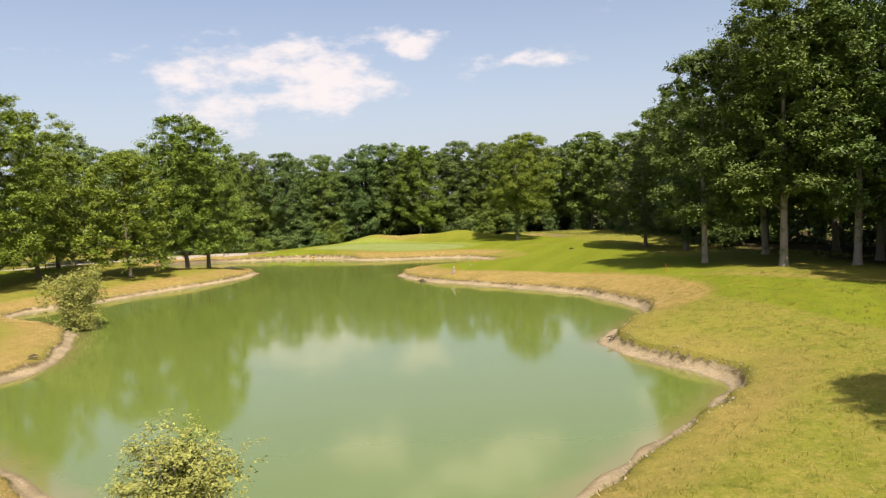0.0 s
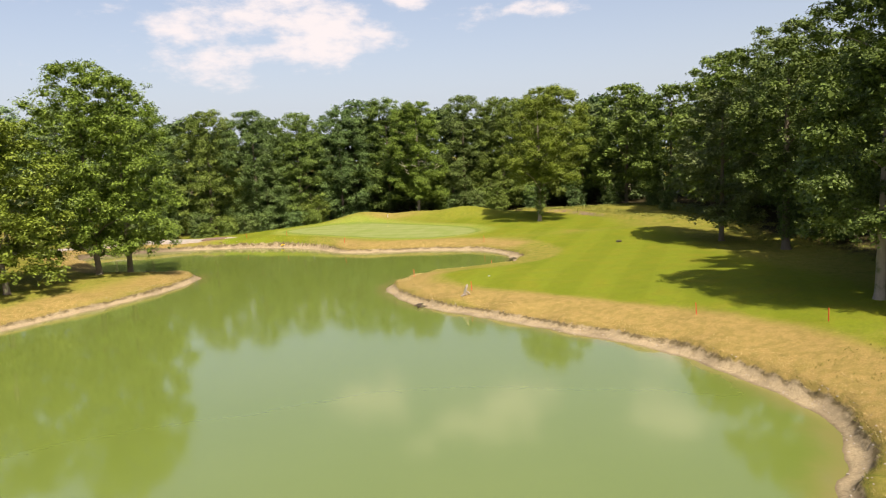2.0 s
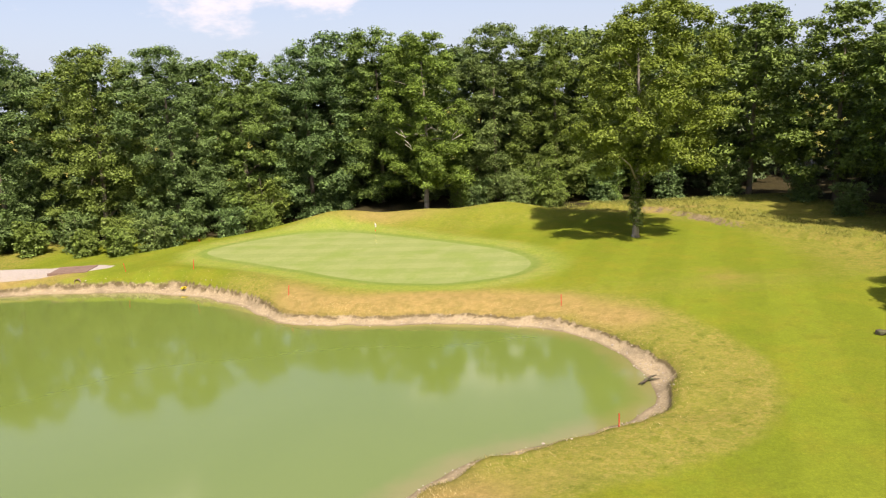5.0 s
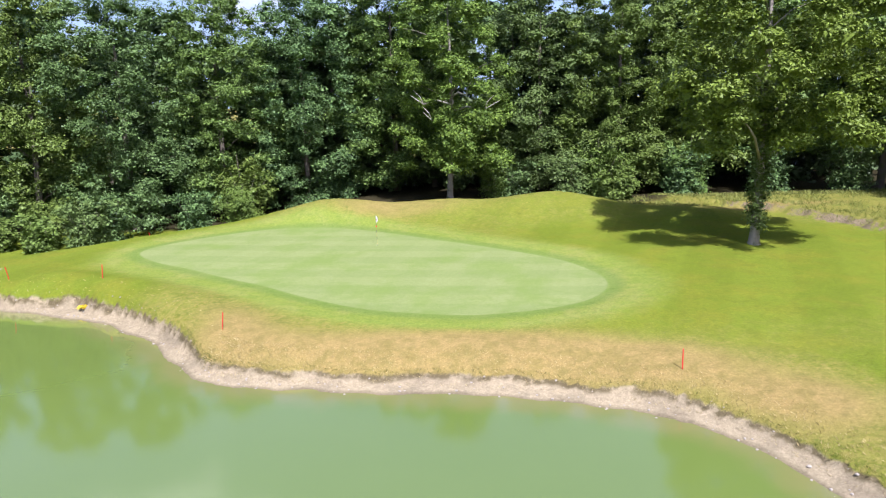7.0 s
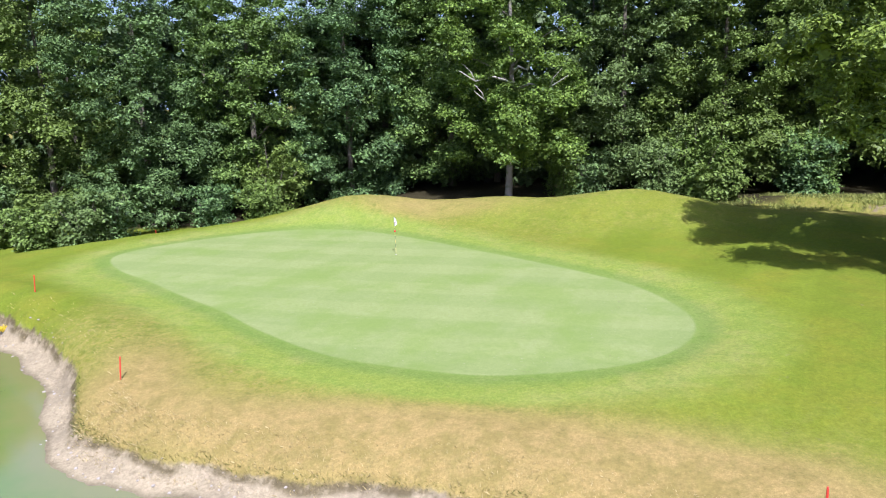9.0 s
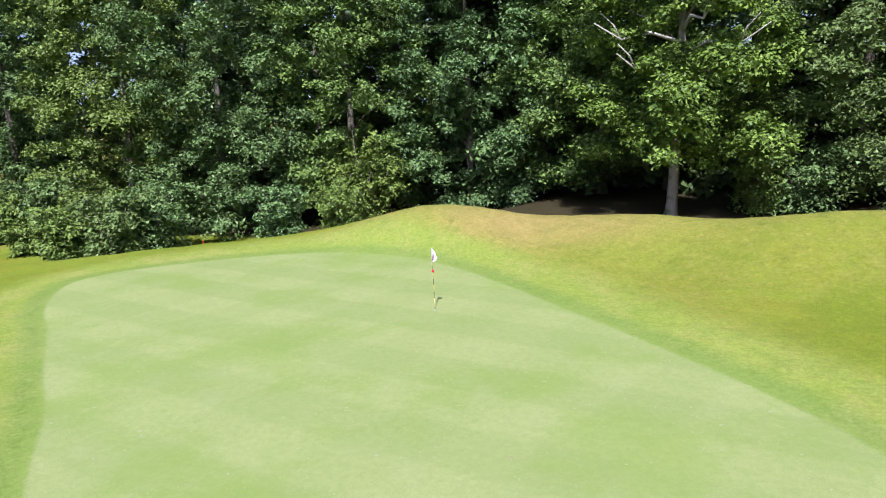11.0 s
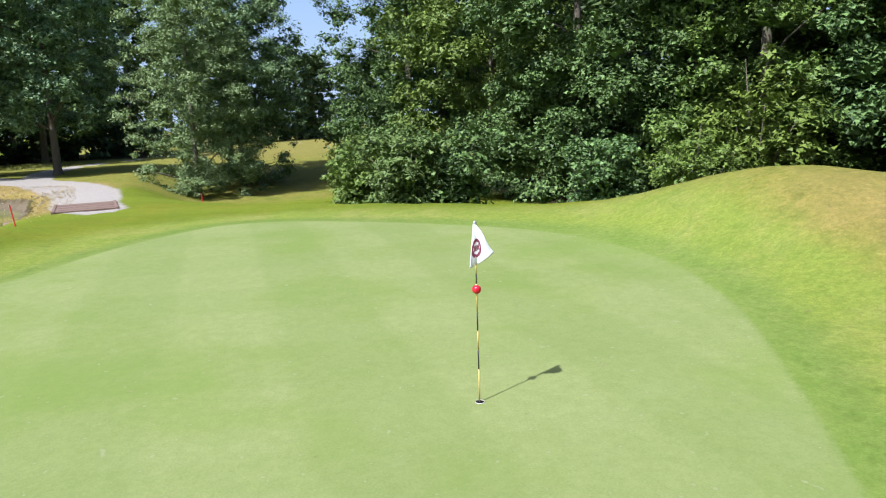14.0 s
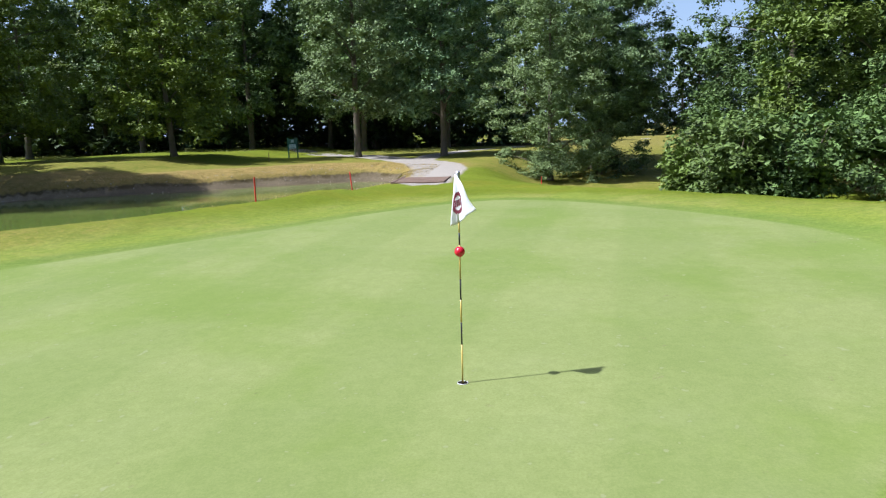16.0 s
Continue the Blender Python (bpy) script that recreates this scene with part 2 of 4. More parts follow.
    sand = m.mix(m.ramp(m.noise(2.6, 7.0, 0.8), 0.50, 0.68, 0.0, 0.6), sand, (0.150, 0.115, 0.070))
    sand = m.mix(m.ramp(shore, 0.0, 0.30, 0.55, 0.0), sand, (0.080, 0.064, 0.032))
    sand = m.mix(m.math("MULTIPLY", m.attr("mud"), 0.8), sand, m.mix(fine, (0.060, 0.046, 0.028), (0.175, 0.140, 0.092)))
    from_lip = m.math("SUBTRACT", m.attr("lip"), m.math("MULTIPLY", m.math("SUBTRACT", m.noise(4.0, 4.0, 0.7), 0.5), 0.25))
    # shadow line under the overhanging turf lip, painted into the sand colour
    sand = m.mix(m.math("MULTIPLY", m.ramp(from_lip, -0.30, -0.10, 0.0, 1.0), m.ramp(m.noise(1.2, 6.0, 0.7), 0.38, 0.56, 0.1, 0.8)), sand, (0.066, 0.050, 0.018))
    col = m.mix(m.ramp(m.math("ADD", m.attr("bare"), m.math("MULTIPLY", m.math("SUBTRACT", m.noise(2.4, 7.0, 0.75), 0.5), 3.0)), 0.35, 0.85, 0.0, 0.85), col, m.mix(m.ramp(fine, 0.35, 0.65), (0.085, 0.062, 0.036), (0.270, 0.205, 0.140)))
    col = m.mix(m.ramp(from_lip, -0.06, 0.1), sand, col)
    # blades and clods too small to model
    clod = m.math("MULTIPLY", m.ramp(m.noise(8.0, 8.0, 0.85), 0.36, 0.64), m.ramp(green, -0.4, 0.2, 1.0, 0.25))
    col = m.mix(m.math("MULTIPLY", clod, 0.55), col, m.mix(1.0, col, (0.52, 0.54, 0.50), "MULTIPLY"))
    col = m.mix(m.math("MULTIPLY", m.ramp(m.noise(5.0, 7.0, 0.8), 0.50, 0.66, 0.0, 0.36), m.ramp(green, -0.4, 0.2, 1.0, 0.06)), col, m.mix(1.0, col, (1.5, 1.45, 1.5), "MULTIPLY"))
    relief = m.math("ADD", m.math("MULTIPLY", fine, 1.0), m.math("MULTIPLY", mid, 1.6))
    m.bump(m.math("MULTIPLY", relief, m.ramp(green, -1.8, 0.1, 1.0, 0.06)), 0.55, 0.07)
    return m.done(col, 0.9, 0.06)


def water_material():
    m = Mat("pond_water")
    c = m.mix(m.noise(0.07, 4.0), (0.104, 0.150, 0.026), (0.128, 0.172, 0.038))
    shallow = m.math("ADD", m.attr("shore"), m.math("MULTIPLY", m.math("SUBTRACT", m.noise(0.5, 4.0), 0.5), 2.0))
    c = m.mix(m.ramp(shallow, -1.8, 0.2, 0.0, 0.75), c, (0.190, 0.170, 0.062))
    w1, w2 = m.noise(2.2, 4.0, 0.5), m.noise(0.4, 3.0, 0.5)
    m.bump(m.math("ADD", m.math("MULTIPLY", w1, 0.22), w2), 0.04, 0.12)
    mat = m.done(c, 0.075, 0.5)
    m.bsdf.inputs["IOR"].default_value = 1.92
    return mat


TURF, WATER = ground_material(), water_material()
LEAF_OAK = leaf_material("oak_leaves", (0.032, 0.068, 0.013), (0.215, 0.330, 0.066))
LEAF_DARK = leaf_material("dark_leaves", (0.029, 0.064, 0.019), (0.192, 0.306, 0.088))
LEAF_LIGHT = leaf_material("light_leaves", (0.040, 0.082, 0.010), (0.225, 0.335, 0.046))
# darker oak leaves: the crowns' own shade is put into the colour; ivy too
LEAF_SHADED = leaf_material("shaded_green_leaves", (0.026, 0.055, 0.012), (0.150, 0.235, 0.052))
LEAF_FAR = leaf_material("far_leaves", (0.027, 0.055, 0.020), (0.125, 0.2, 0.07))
# grey-green leaves, paled to carry the sunlit sheen of glossy foliage
LEAF_SHEEN = leaf_material("grey_sheen_leaves", (0.070, 0.132, 0.052), (0.30, 0.43, 0.185))
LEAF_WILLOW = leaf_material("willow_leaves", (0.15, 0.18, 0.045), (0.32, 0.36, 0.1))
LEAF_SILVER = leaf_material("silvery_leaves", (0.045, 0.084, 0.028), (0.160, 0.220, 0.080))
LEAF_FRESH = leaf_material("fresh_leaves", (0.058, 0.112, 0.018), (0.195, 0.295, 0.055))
BARK = bark_material("oak_bark", (0.075, 0.062, 0.042), (0.19, 0.16, 0.12))
BARK_PALE = bark_material("pale_bark", (0.17, 0.145, 0.11), (0.36, 0.32, 0.26))
DEAD = plain("dead_wood", (0.42, 0.38, 0.32), 0.85)

# ---- the lie of the land ----
POND = ((4.5, 23.6), (7.2, 26.9), (10.3, 30.2), (12.4, 32.8), (14.7, 36), (14.3, 38.2), (12.8, 40.8), (11.6, 43.4), (10.8, 46), (10.8, 48.8), (12.2, 51.4), (14.4, 54.8),
        (16.2, 57.6), (16.8, 60.5), (16.2, 64), (14.5, 69), (12.3, 73.3), (8.8, 76.8), (4.8, 80.8), (1, 84.5), (-2.5, 88), (-5, 92), (-6.6, 96), (-6.8, 99),
        (-5.4, 102.3), (-3, 105), (0, 106.6), (3.3, 107.8), (5.8, 109.4), (7.2, 112), (7, 114.8), (6, 118.6), (4, 121.3), (1, 122.7), (-3.6, 123.7), (-8.5, 124))
POND += ((-12.3, 124.5), (-15.1, 125.5), (-17.2, 127.6), (-20, 130.8), (-24, 134), (-28, 135.7), (-33, 136.6), (-38, 137), (-44, 136.7), (-48, 136.3), (-52, 135.6), (-54.6, 133),
         (-53, 129), (-51, 126), (-47.8, 122.5), (-44.5, 117.5), (-41, 113.4), (-36, 112.4), (-31.5, 112.2), (-29.3, 110), (-29, 106), (-30, 102), (-31.3, 98.5), (-33.5, 94),
         (-36.5, 89), (-39.3, 83), (-42.5, 78.5), (-45, 73), (-41, 68), (-36, 65), (-32.6, 61.5), (-30, 56.7), (-27, 49), (-27.2, 43.5), (-29, 39), (-26, 34.5), (-19, 29.6), (-16.5, 27.2), (-12, 24))
POND += ((-6, 21), (0, 21))
GREEN = ((-26.8, 145.6), (-26.2, 148.2), (-23.4, 151.4), (-19.8, 153.7), (-15.7, 154), (-12.4, 153), (-9.7, 151.4), (-6.5, 149.1), (-2.4, 146), (0.3, 143.8), (2.4, 141.6), (3.9, 138.5), (4.1, 136),
         (3, 133.6), (0.9, 132), (-2.5, 131), (-5, 131.1), (-8.6, 132), (-12.2, 134.2), (-15.2, 136.6), (-18.2, 138.6), (-21.3, 140.8), (-24.5, 142.9))


def rounded(points, step=6):
    """A closed Catmull-Rom line through the points."""
    p = np.array(points, float)
    a, b, c, d = (np.roll(p, k, 0) for k in (1, 0, -1, -2))
    out = []
    for t in np.linspace(0, 1, step, endpoint=False):
        out.append(0.5 * (2 * b + (c - a) * t + (2 * a - 5 * b + 4 * c - d) * t**2 + (3 * b - a - 3 * c + d) * t**3))
    return np.stack(out, 1).reshape(-1, 2)


def line_distance(x, y, line, closed):
    """Distance of points from a line, and whether they lie inside it."""
    ends = np.roll(line, -1, 0) if closed else line[1:]
    starts = line if closed else line[:-1]
    best, inside = np.full(x.shape, 1e9), np.zeros(x.shape, bool)
    for (ax, ay), (bx, by) in zip(starts, ends):
        ex, ey = bx - ax, by - ay
        t = np.clip(((x - ax) * ex + (y - ay) * ey) / (ex * ex + ey * ey + 1e-9), 0, 1)
        best = np.minimum(best, (x - ax - t * ex) ** 2 + (y - ay - t * ey) ** 2)
        if closed and ay != by:
            cross = (ay > y) != (by > y)
            inside ^= cross & (x < ex * (y - ay) / ey + ax)
    return np.sqrt(best), inside


def smooth(v, lo, hi):
    t = np.clip((v - lo) / (hi - lo), 0, 1)
    return t * t * (3 - 2 * t)


def waves(x, y, size, seed):
    """Cheap rolling noise from a handful of sines, between about -1 and 1."""
    rng = np.random.RandomState(seed)
    out = 0
    for k in range(7):
        a, f, ph = rng.uniform(0, 6.28), rng.uniform(0.6, 1.8) / size, rng.uniform(0, 6.28)
        out = out + np.sin((x * math.cos(a) + y * math.sin(a)) * f * 6.28 + ph)
    return out / 3.2


POND_LINE, GREEN_LINE = rounded(POND), rounded(GREEN)
WAY_LINE = np.array(((-34.6, 141.5), (-36, 141.2), (-40, 140.5), (-46, 140.0), (-52, 138.6), (-58, 136.4), (-63, 133.2), (-68, 129.0), (-75, 124), (-86, 114), (-100, 100), (-125, 75)))
WAY_TWO = np.array(((-60, 135.4), (-70, 134.5), (-81, 135.8), (-92, 141), (-110, 152), (-140, 170)))


TERRACE = np.array(((13, 165), (17, 161), (21.4, 158.3), (23.2, 154), (25.3, 149), (27, 144), (32.5, 133.5), (36.5, 126.5), (41, 118)))


def terrace(x, y):
    """How far a point lies beyond the low cut bank along the wood."""
    return x - np.interp(-y, -TERRACE[:, 1], TERRACE[:, 0]) + 0.35 * waves(x, y, 3.0, 17)


def bumps(x, y):
    z = 0
    for cx, cy, h, sx, sy in ((-15.5, 158.3, 1.86, 5.6, 3.6), (3.5, 157.5, 2.1, 6.0, 4.0), (-6, 158.5, 1.25, 5.0, 3.6), (13.5, 153.5, 0.9, 5.5, 4.5), (-23, 154.5, 0.05, 4, 3),
                              (-12, 153, 0.06, 12, 3), (26, 125, 0.5, 9, 6)):
        z = z + h * np.exp(-((x - cx) / sx) ** 2 - ((y - cy) / sy) ** 2)
    return z


def beach_width(x, y):
    """How wide the bare bank is between the water and the turf's lip."""
    return (1.05 + 0.25 * waves(x, y, 5, 9)) * (1 - 0.35 * smooth(-x, 40, 46) * smooth(y, 108, 114))


def fields(x, y):
    """Height and the distances that tell the kinds of ground apart."""
    d, inside = line_distance(x, y, POND_LINE, True)
    wob = 0.18 * waves(x, y, 3.4, 3) + 0.05 * waves(x, y, 1.3, 4)
    shore = np.where(inside, -d, d) + wob * np.exp(-d / 3.0) - 0.4 * smooth(y, 55, 70) * smooth(x, -24, -17)
    g, gin = line_distance(x, y, GREEN_LINE, True)
    green = np.where(gin, g, -g)
    way = np.maximum(1.35 + 0.35 * smooth(-x, 38, 43) - 0.9 * smooth(x, -36.3, -34.2) - line_distance(x, y, WAY_LINE, False)[0], 1.1 - line_distance(x, y, WAY_TWO, False)[0])
    plateau = 1.35 + 1.15 * smooth(x, 12, 26) * (1 - smooth(y, 78, 100)) + 0.55 * smooth(-x, 30, 37) * smooth(y, 88, 100) * (1 - smooth(y, 112, 118))
    plateau = plateau + bumps(x, y) + 0.1 * waves(x, y, 28, 7)
    plateau = plateau + 0.55 * smooth(terrace(x, y), 0.0, 0.8) * smooth(y, 116, 124) * (1 - smooth(y, 163, 170))
    # falls away to a hollow beyond the green, then a field
    beyond = -0.678 * (x + 36) + 0.735 * (y - 145)
    plateau = plateau - 1.6 * smooth(beyond, 0.0, 7.5) * (1 - smooth(x, -24, -14)) * (1 - smooth(-x, 58, 85)) * smooth(y, 141.3, 147)
    plateau = plateau - 0.12 * smooth(-x, 29.5, 35.5) * smooth(y, 136, 140) * (1 - smooth(-x, 46, 58)) * (1 - smooth(beyond, 0.0, 5.0))
    plateau = plateau + 0.35 * smooth(-x, 140, 400)
    west = smooth(-x, 40, 46) * smooth(y, 108, 114)
    lip = 0.55 + 0.28 * west + 0.48 * smooth(-x, 13, 19) * smooth(y, 125, 129) * (1 - smooth(-x, 37, 42)) + 0.12 * waves(x, y, 6, 5) + 0.25 * smooth(x, 8, 14) * (1 - smooth(y, 60, 80))
    beach = beach_width(x, y)
    on_beach = 0.20 * np.clip(shore, 0, None) / beach
    above = lip + (plateau - lip) * (1 - np.exp(-np.clip(shore - beach, 0, None) / (3.3 - 1.8 * smooth(-x, 8, 14) * smooth(y, 122, 127))))
    z = on_beach + smooth(shore, beach - 0.25 - 0.35 * west, beach + 0.15 + 0.25 * west) * (above - on_beach)
    z = np.where(shore < 0, np.maximum(-1.4, 0.28 * shore), z)
    z = z + 0.025 * waves(x, y, 1.7, 11) * smooth(shore, 1.5, 4) * (1 - smooth(green, -2, 0))
    z = z + 0.36 * np.exp(-((shore - 2.9) / 1.5) ** 2) * smooth(-x, 14, 19) * (1 - smooth(-x, 27, 33)) * smooth(y, 126, 130) * smooth(shore, 1.0, 2.2)
    flat = smooth(green, -3.0, 1.0)
    z = z * (1 - flat) + flat * (1.19 + 0.010 * (y - 140) - 0.004 * (x + 10) + 0.09 * smooth(-x, 12, 27) * (1 - 0.6 * smooth(y, 146, 152)))
    return z, shore, green, way


def height(x, y):
    return float(fields(np.array([float(x)]), np.array([float(y)]))[0][0])


def axis(lo, hi, step, far, reach):
    """Grid lines: even between lo and hi, then wider and wider out to reach."""
    core = list(np.arange(lo, hi + step / 2, step))
    grow, out = step, []
    v = 0.0
    while v < reach:
        grow = min(grow * 1.22, far)
        v += grow
        out.append(v)
    return np.array([lo - v for v in reversed(out)] + core + [hi + v for v in out])


def build_ground():
    gx, gy = axis(-57, 30, 0.41, 260, 2600), axis(20, 163, 0.41, 260, 2600)
    x, y = (a.ravel() for a in np.meshgrid(gx, gy))
    z, shore, green, way = fields(x, y)
    nx, ny = len(gx), len(gy)
    i = (np.arange(ny - 1)[:, None] * nx + np.arange(nx - 1)[None]).ravel()
    quads = np.stack([i, i + 1, i + nx + 1, i + nx], 1)
    me = bpy.data.meshes.new("ground")
    me.vertices.add(len(x))
    me.vertices.foreach_set("co", np.stack([x, y, z], 1).ravel())
    me.loops.add(quads.size)
    me.loops.foreach_set("vertex_index", quads.ravel().astype(np.int32))
    me.polygons.add(len(quads))
    me.polygons.foreach_set("loop_start", np.arange(0, quads.size, 4, dtype=np.int32))
    me.polygons.foreach_set("use_smooth", np.ones(len(quads), bool))
    me.update(calc_edges=True)
    dry = 1.32 * np.exp(-((np.clip(shore, 0, None) - 2.6) / 2.3) ** 2) * (0.95 + 0.3 * waves(x, y, 12, 21))
    dry = dry + 0.95 * np.exp(-((shore - 3.8) / 2.4) ** 2) * smooth(y, 54, 58) * (1 - smooth(y, 78, 96)) * smooth(x, 0, 6)
    dry = dry + 0.8 * np.exp(-((x + 0.85 * y - 81.5) / 1.2) ** 2) * smooth(x, 25, 28) * (1 - smooth(x, 36, 40))
    dry = dry + 0.74 * np.exp(-((x + 11) / 9) ** 2 - ((y - 157.2) / 3.2) ** 2) + 0.12 * np.exp(-((x - 7) / 10) ** 2 - ((y - 148) / 6) ** 2) + 0.4 * np.exp(-((x - 18) / 5) ** 2 - ((y - 128) / 5) ** 2)
    dry = dry + 0.08 * smooth(x, 8, 16) * (1 - smooth(y, 48, 60)) + 0.5 * smooth(-x, 68, 85) * smooth(y, 138, 148)
    dry = dry * (1 - 0.55 * smooth(x, 2, 10) * (1 - smooth(y, 50, 62))) * (1 - 0.97 * smooth(-x, 12, 20) * smooth(y, 126.5, 130) * (1 - smooth(-x, 33, 38)))
    dry = dry * (1 - 0.8 * smooth(x, -5, 0) * smooth(y, 99, 104) * (1 - smooth(y, 118, 122)))
    dry = dry + 0.5 * smooth(-x, 40, 46) * smooth(y, 108, 114) * np.exp(-((shore - 2.5) / 2.5) ** 2)
    dry = dry + 0.9 * np.exp(-((x - 22) / 7) ** 2 - ((y - 158.5) / 1.6) ** 2)
    dry = dry - 0.9 * smooth(green, -2.4, -1.2)
    fair = 1.6 * smooth(shore, 5.0, 7.5) * smooth(x, -8, 0) * (1 - smooth(x, 24, 32)) * smooth(y, 62, 76) * (1 - smooth(y, 118, 130)) + 1.3 * smooth(-x, 58, 64) * (1 - smooth(y, 118, 126))
    fair = fair + 1.8 * smooth(x - 0.16 * np.clip(52 - y, 0, 20), 21.2, 23.4) * (1 - smooth(x + 0.85 * y, 77.5, 80)) * smooth(y, 18, 26)
    fair = fair + 1.3 * smooth(-x, 18, 25) * smooth(y, 130, 137) * (1 - smooth(-x, 44, 52)) + 1.0 * smooth(x, -2, 4) * smooth(y, 124, 132) * (1 - smooth(y, 147, 154)) * (1 - smooth(x, 22, 30))
    fair = fair + 0.45 * smooth(x, -12, -6) * smooth(y, 146, 150) * (1 - smooth(y, 156, 159)) * (1 - smooth(x, 20, 26))
    side = terrace(x, y)
    bare = np.exp(-((side - 0.35) / 0.5) ** 2) * smooth(y, 144, 150) * (1 - smooth(y, 159.5, 161.5)) * (0.9 + 0.5 * waves(x, y, 4, 18))
    fair = fair * (1 - smooth(side, 0.0, 0.6) * smooth(y, 116, 124))
    wood = np.maximum(smooth(y, 161, 166) * smooth(x, -60, -50) * (1 - smooth(y, 206, 222)), smooth(x, 37, 43) * (1 - smooth(x, 60, 74)))
    wood = np.maximum(wood, smooth(-x, 92, 100) * (1 - smooth(-x, 122, 138)) * (1 - smooth(y, 140, 150)))
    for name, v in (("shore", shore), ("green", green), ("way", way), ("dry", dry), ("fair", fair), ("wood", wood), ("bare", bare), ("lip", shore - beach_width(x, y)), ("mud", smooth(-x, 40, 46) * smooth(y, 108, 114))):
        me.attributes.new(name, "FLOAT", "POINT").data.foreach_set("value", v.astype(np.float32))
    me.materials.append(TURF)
    return tagged(new("ground", me), "mown golf course turf with dry banks and bare sandy pond edge", "ground", kind="structure")


build_ground()


def build_water():
    bm = bmesh.new()
    bmesh.ops.create_grid(bm, x_segments=84, y_segments=126, size=1.0)
    for v in bm.verts:
        v.co = (-20 + 42 * v.co.x, 79 + 63 * v.co.y, 0)
    me = bpy.data.meshes.new("water")
    bm.to_mesh(me)
    co = np.empty(len(me.vertices) * 3)
    me.vertices.foreach_get("co", co)
    me.attributes.new("shore", "FLOAT", "POINT").data.foreach_set("value", fields(co[0::3], co[1::3])[1].astype(np.float32))
    me.materials.append(WATER)
    return tagged(new("water", me), "still milky green pond water reflecting sky and trees", "water", kind="structure")


build_water()


# ---- helpers for things ----
def part(name, bm, material, parent=None, label=""):
    me = bpy.data.meshes.new(name)
    bm.to_mesh(me)
    bm.free()
    me.materials.append(material)
    ob = new(name, me)
    if parent:
        ob.parent = parent
    return tagged(ob, label)


def tube(bm, pts, radii, sides=8):
    """A bent, tapered tube through points."""
    rings = []
    for k, p in enumerate(pts):
        p = Vector(p)
        way = (Vector(pts[min(k + 1, len(pts) - 1)]) - Vector(pts[max(k - 1, 0)])).normalized()
        u = way.orthogonal().normalized() if not rings else (last_u - way * last_u.dot(way)).normalized()
        last_u = u
        w = way.cross(u)
        rings.append([bm.verts.new(p + float(radii[k]) * (math.cos(a) * u + math.sin(a) * w)) for a in (6.2832 * s / sides for s in range(sides))])
    for a, b in zip(rings, rings[1:]):
        for s in range(sides):
            f = bm.faces.new((a[s], a[(s + 1) % sides], b[(s + 1) % sides], b[s]))
            f.smooth = True
    bm.faces.new(rings[0][::-1]), bm.faces.new(rings[-1])


def leaf_mesh(name, centres, radii, count, size, rng, material, squash=0.74, corners=3, core=0.07):
    """Many small leaves in clumps about the centres: pointed, or folded along the middle (4 corners). core: share of
    large inner light blockers.
    """
    weight = radii**2 / (radii**2).sum()
    # sprigs sit on the shells of the clumps, leaves spread flat about the sprigs
    sprigs = max(len(centres), count // 13)
    which = rng.choice(len(centres), sprigs, p=weight)
    way = rng.normal(size=(sprigs, 3))
    way /= np.linalg.norm(way, axis=1)[:, None]
    way[:, 2] = np.abs(way[:, 2]) * np.where(rng.rand(sprigs) < 0.82, 1, -1)
    reach = radii[which] * (0.62 + 0.46 * rng.rand(sprigs) ** 0.6)
    spot = centres[which] + way * reach[:, None] * (1, 1, squash)
    of = rng.randint(0, sprigs, count)
    way = way[of]
    pos = spot[of] + rng.normal(size=(count, 3)) * (radii[which[of]] * 0.15 + 0.30 * size)[:, None] * (1, 1, 0.7)
    # oversized leaves added inside the clumps to block light and sight
    inner = np.arange(count) < count * core
    pos = np.where(inner[:, None], centres[which[of]] + rng.normal(size=(count, 3)) * (radii[which[of]] * 0.16)[:, None] * (1, 1, 0.6), pos)
    nrm = way * 0.6 + (0, 0, 0.75) + rng.normal(size=(count, 3)) * 0.48
    nrm /= np.linalg.norm(nrm, axis=1)[:, None]
    side = np.cross(nrm, rng.normal(size=(count, 3)))
    side /= np.linalg.norm(side, axis=1)[:, None]
    along = np.cross(nrm, side)
    s = np.where(inner, radii[which[of]] * 0.62, size * rng.uniform(0.6, 1.35, count))[:, None]
    if corners == 4:
        v = [pos - along * s * 0.5, pos + side * s * 0.33 + nrm * s * 0.08, pos + along * s * 0.55 - nrm * s * 0.12, pos - side * s * 0.33 + nrm * s * 0.08]
    else:
        v = [pos - along * s * 0.45 + side * s * 0.36, pos + along * s * 0.62, pos - along * s * 0.45 - side * s * 0.36]
    v = np.stack(v, 1).reshape(-1, 3)
    me = bpy.data.meshes.new(name)
    me.vertices.add(len(v))
    me.vertices.foreach_set("co", v.ravel())
    me.loops.add(len(v))
    me.loops.foreach_set("vertex_index", np.arange(len(v), dtype=np.int32))
    me.polygons.add(count)
    me.polygons.foreach_set("loop_start", np.arange(0, len(v), corners, dtype=np.int32))
    me.update(calc_edges=True)
    me.materials.append(material)
    return me


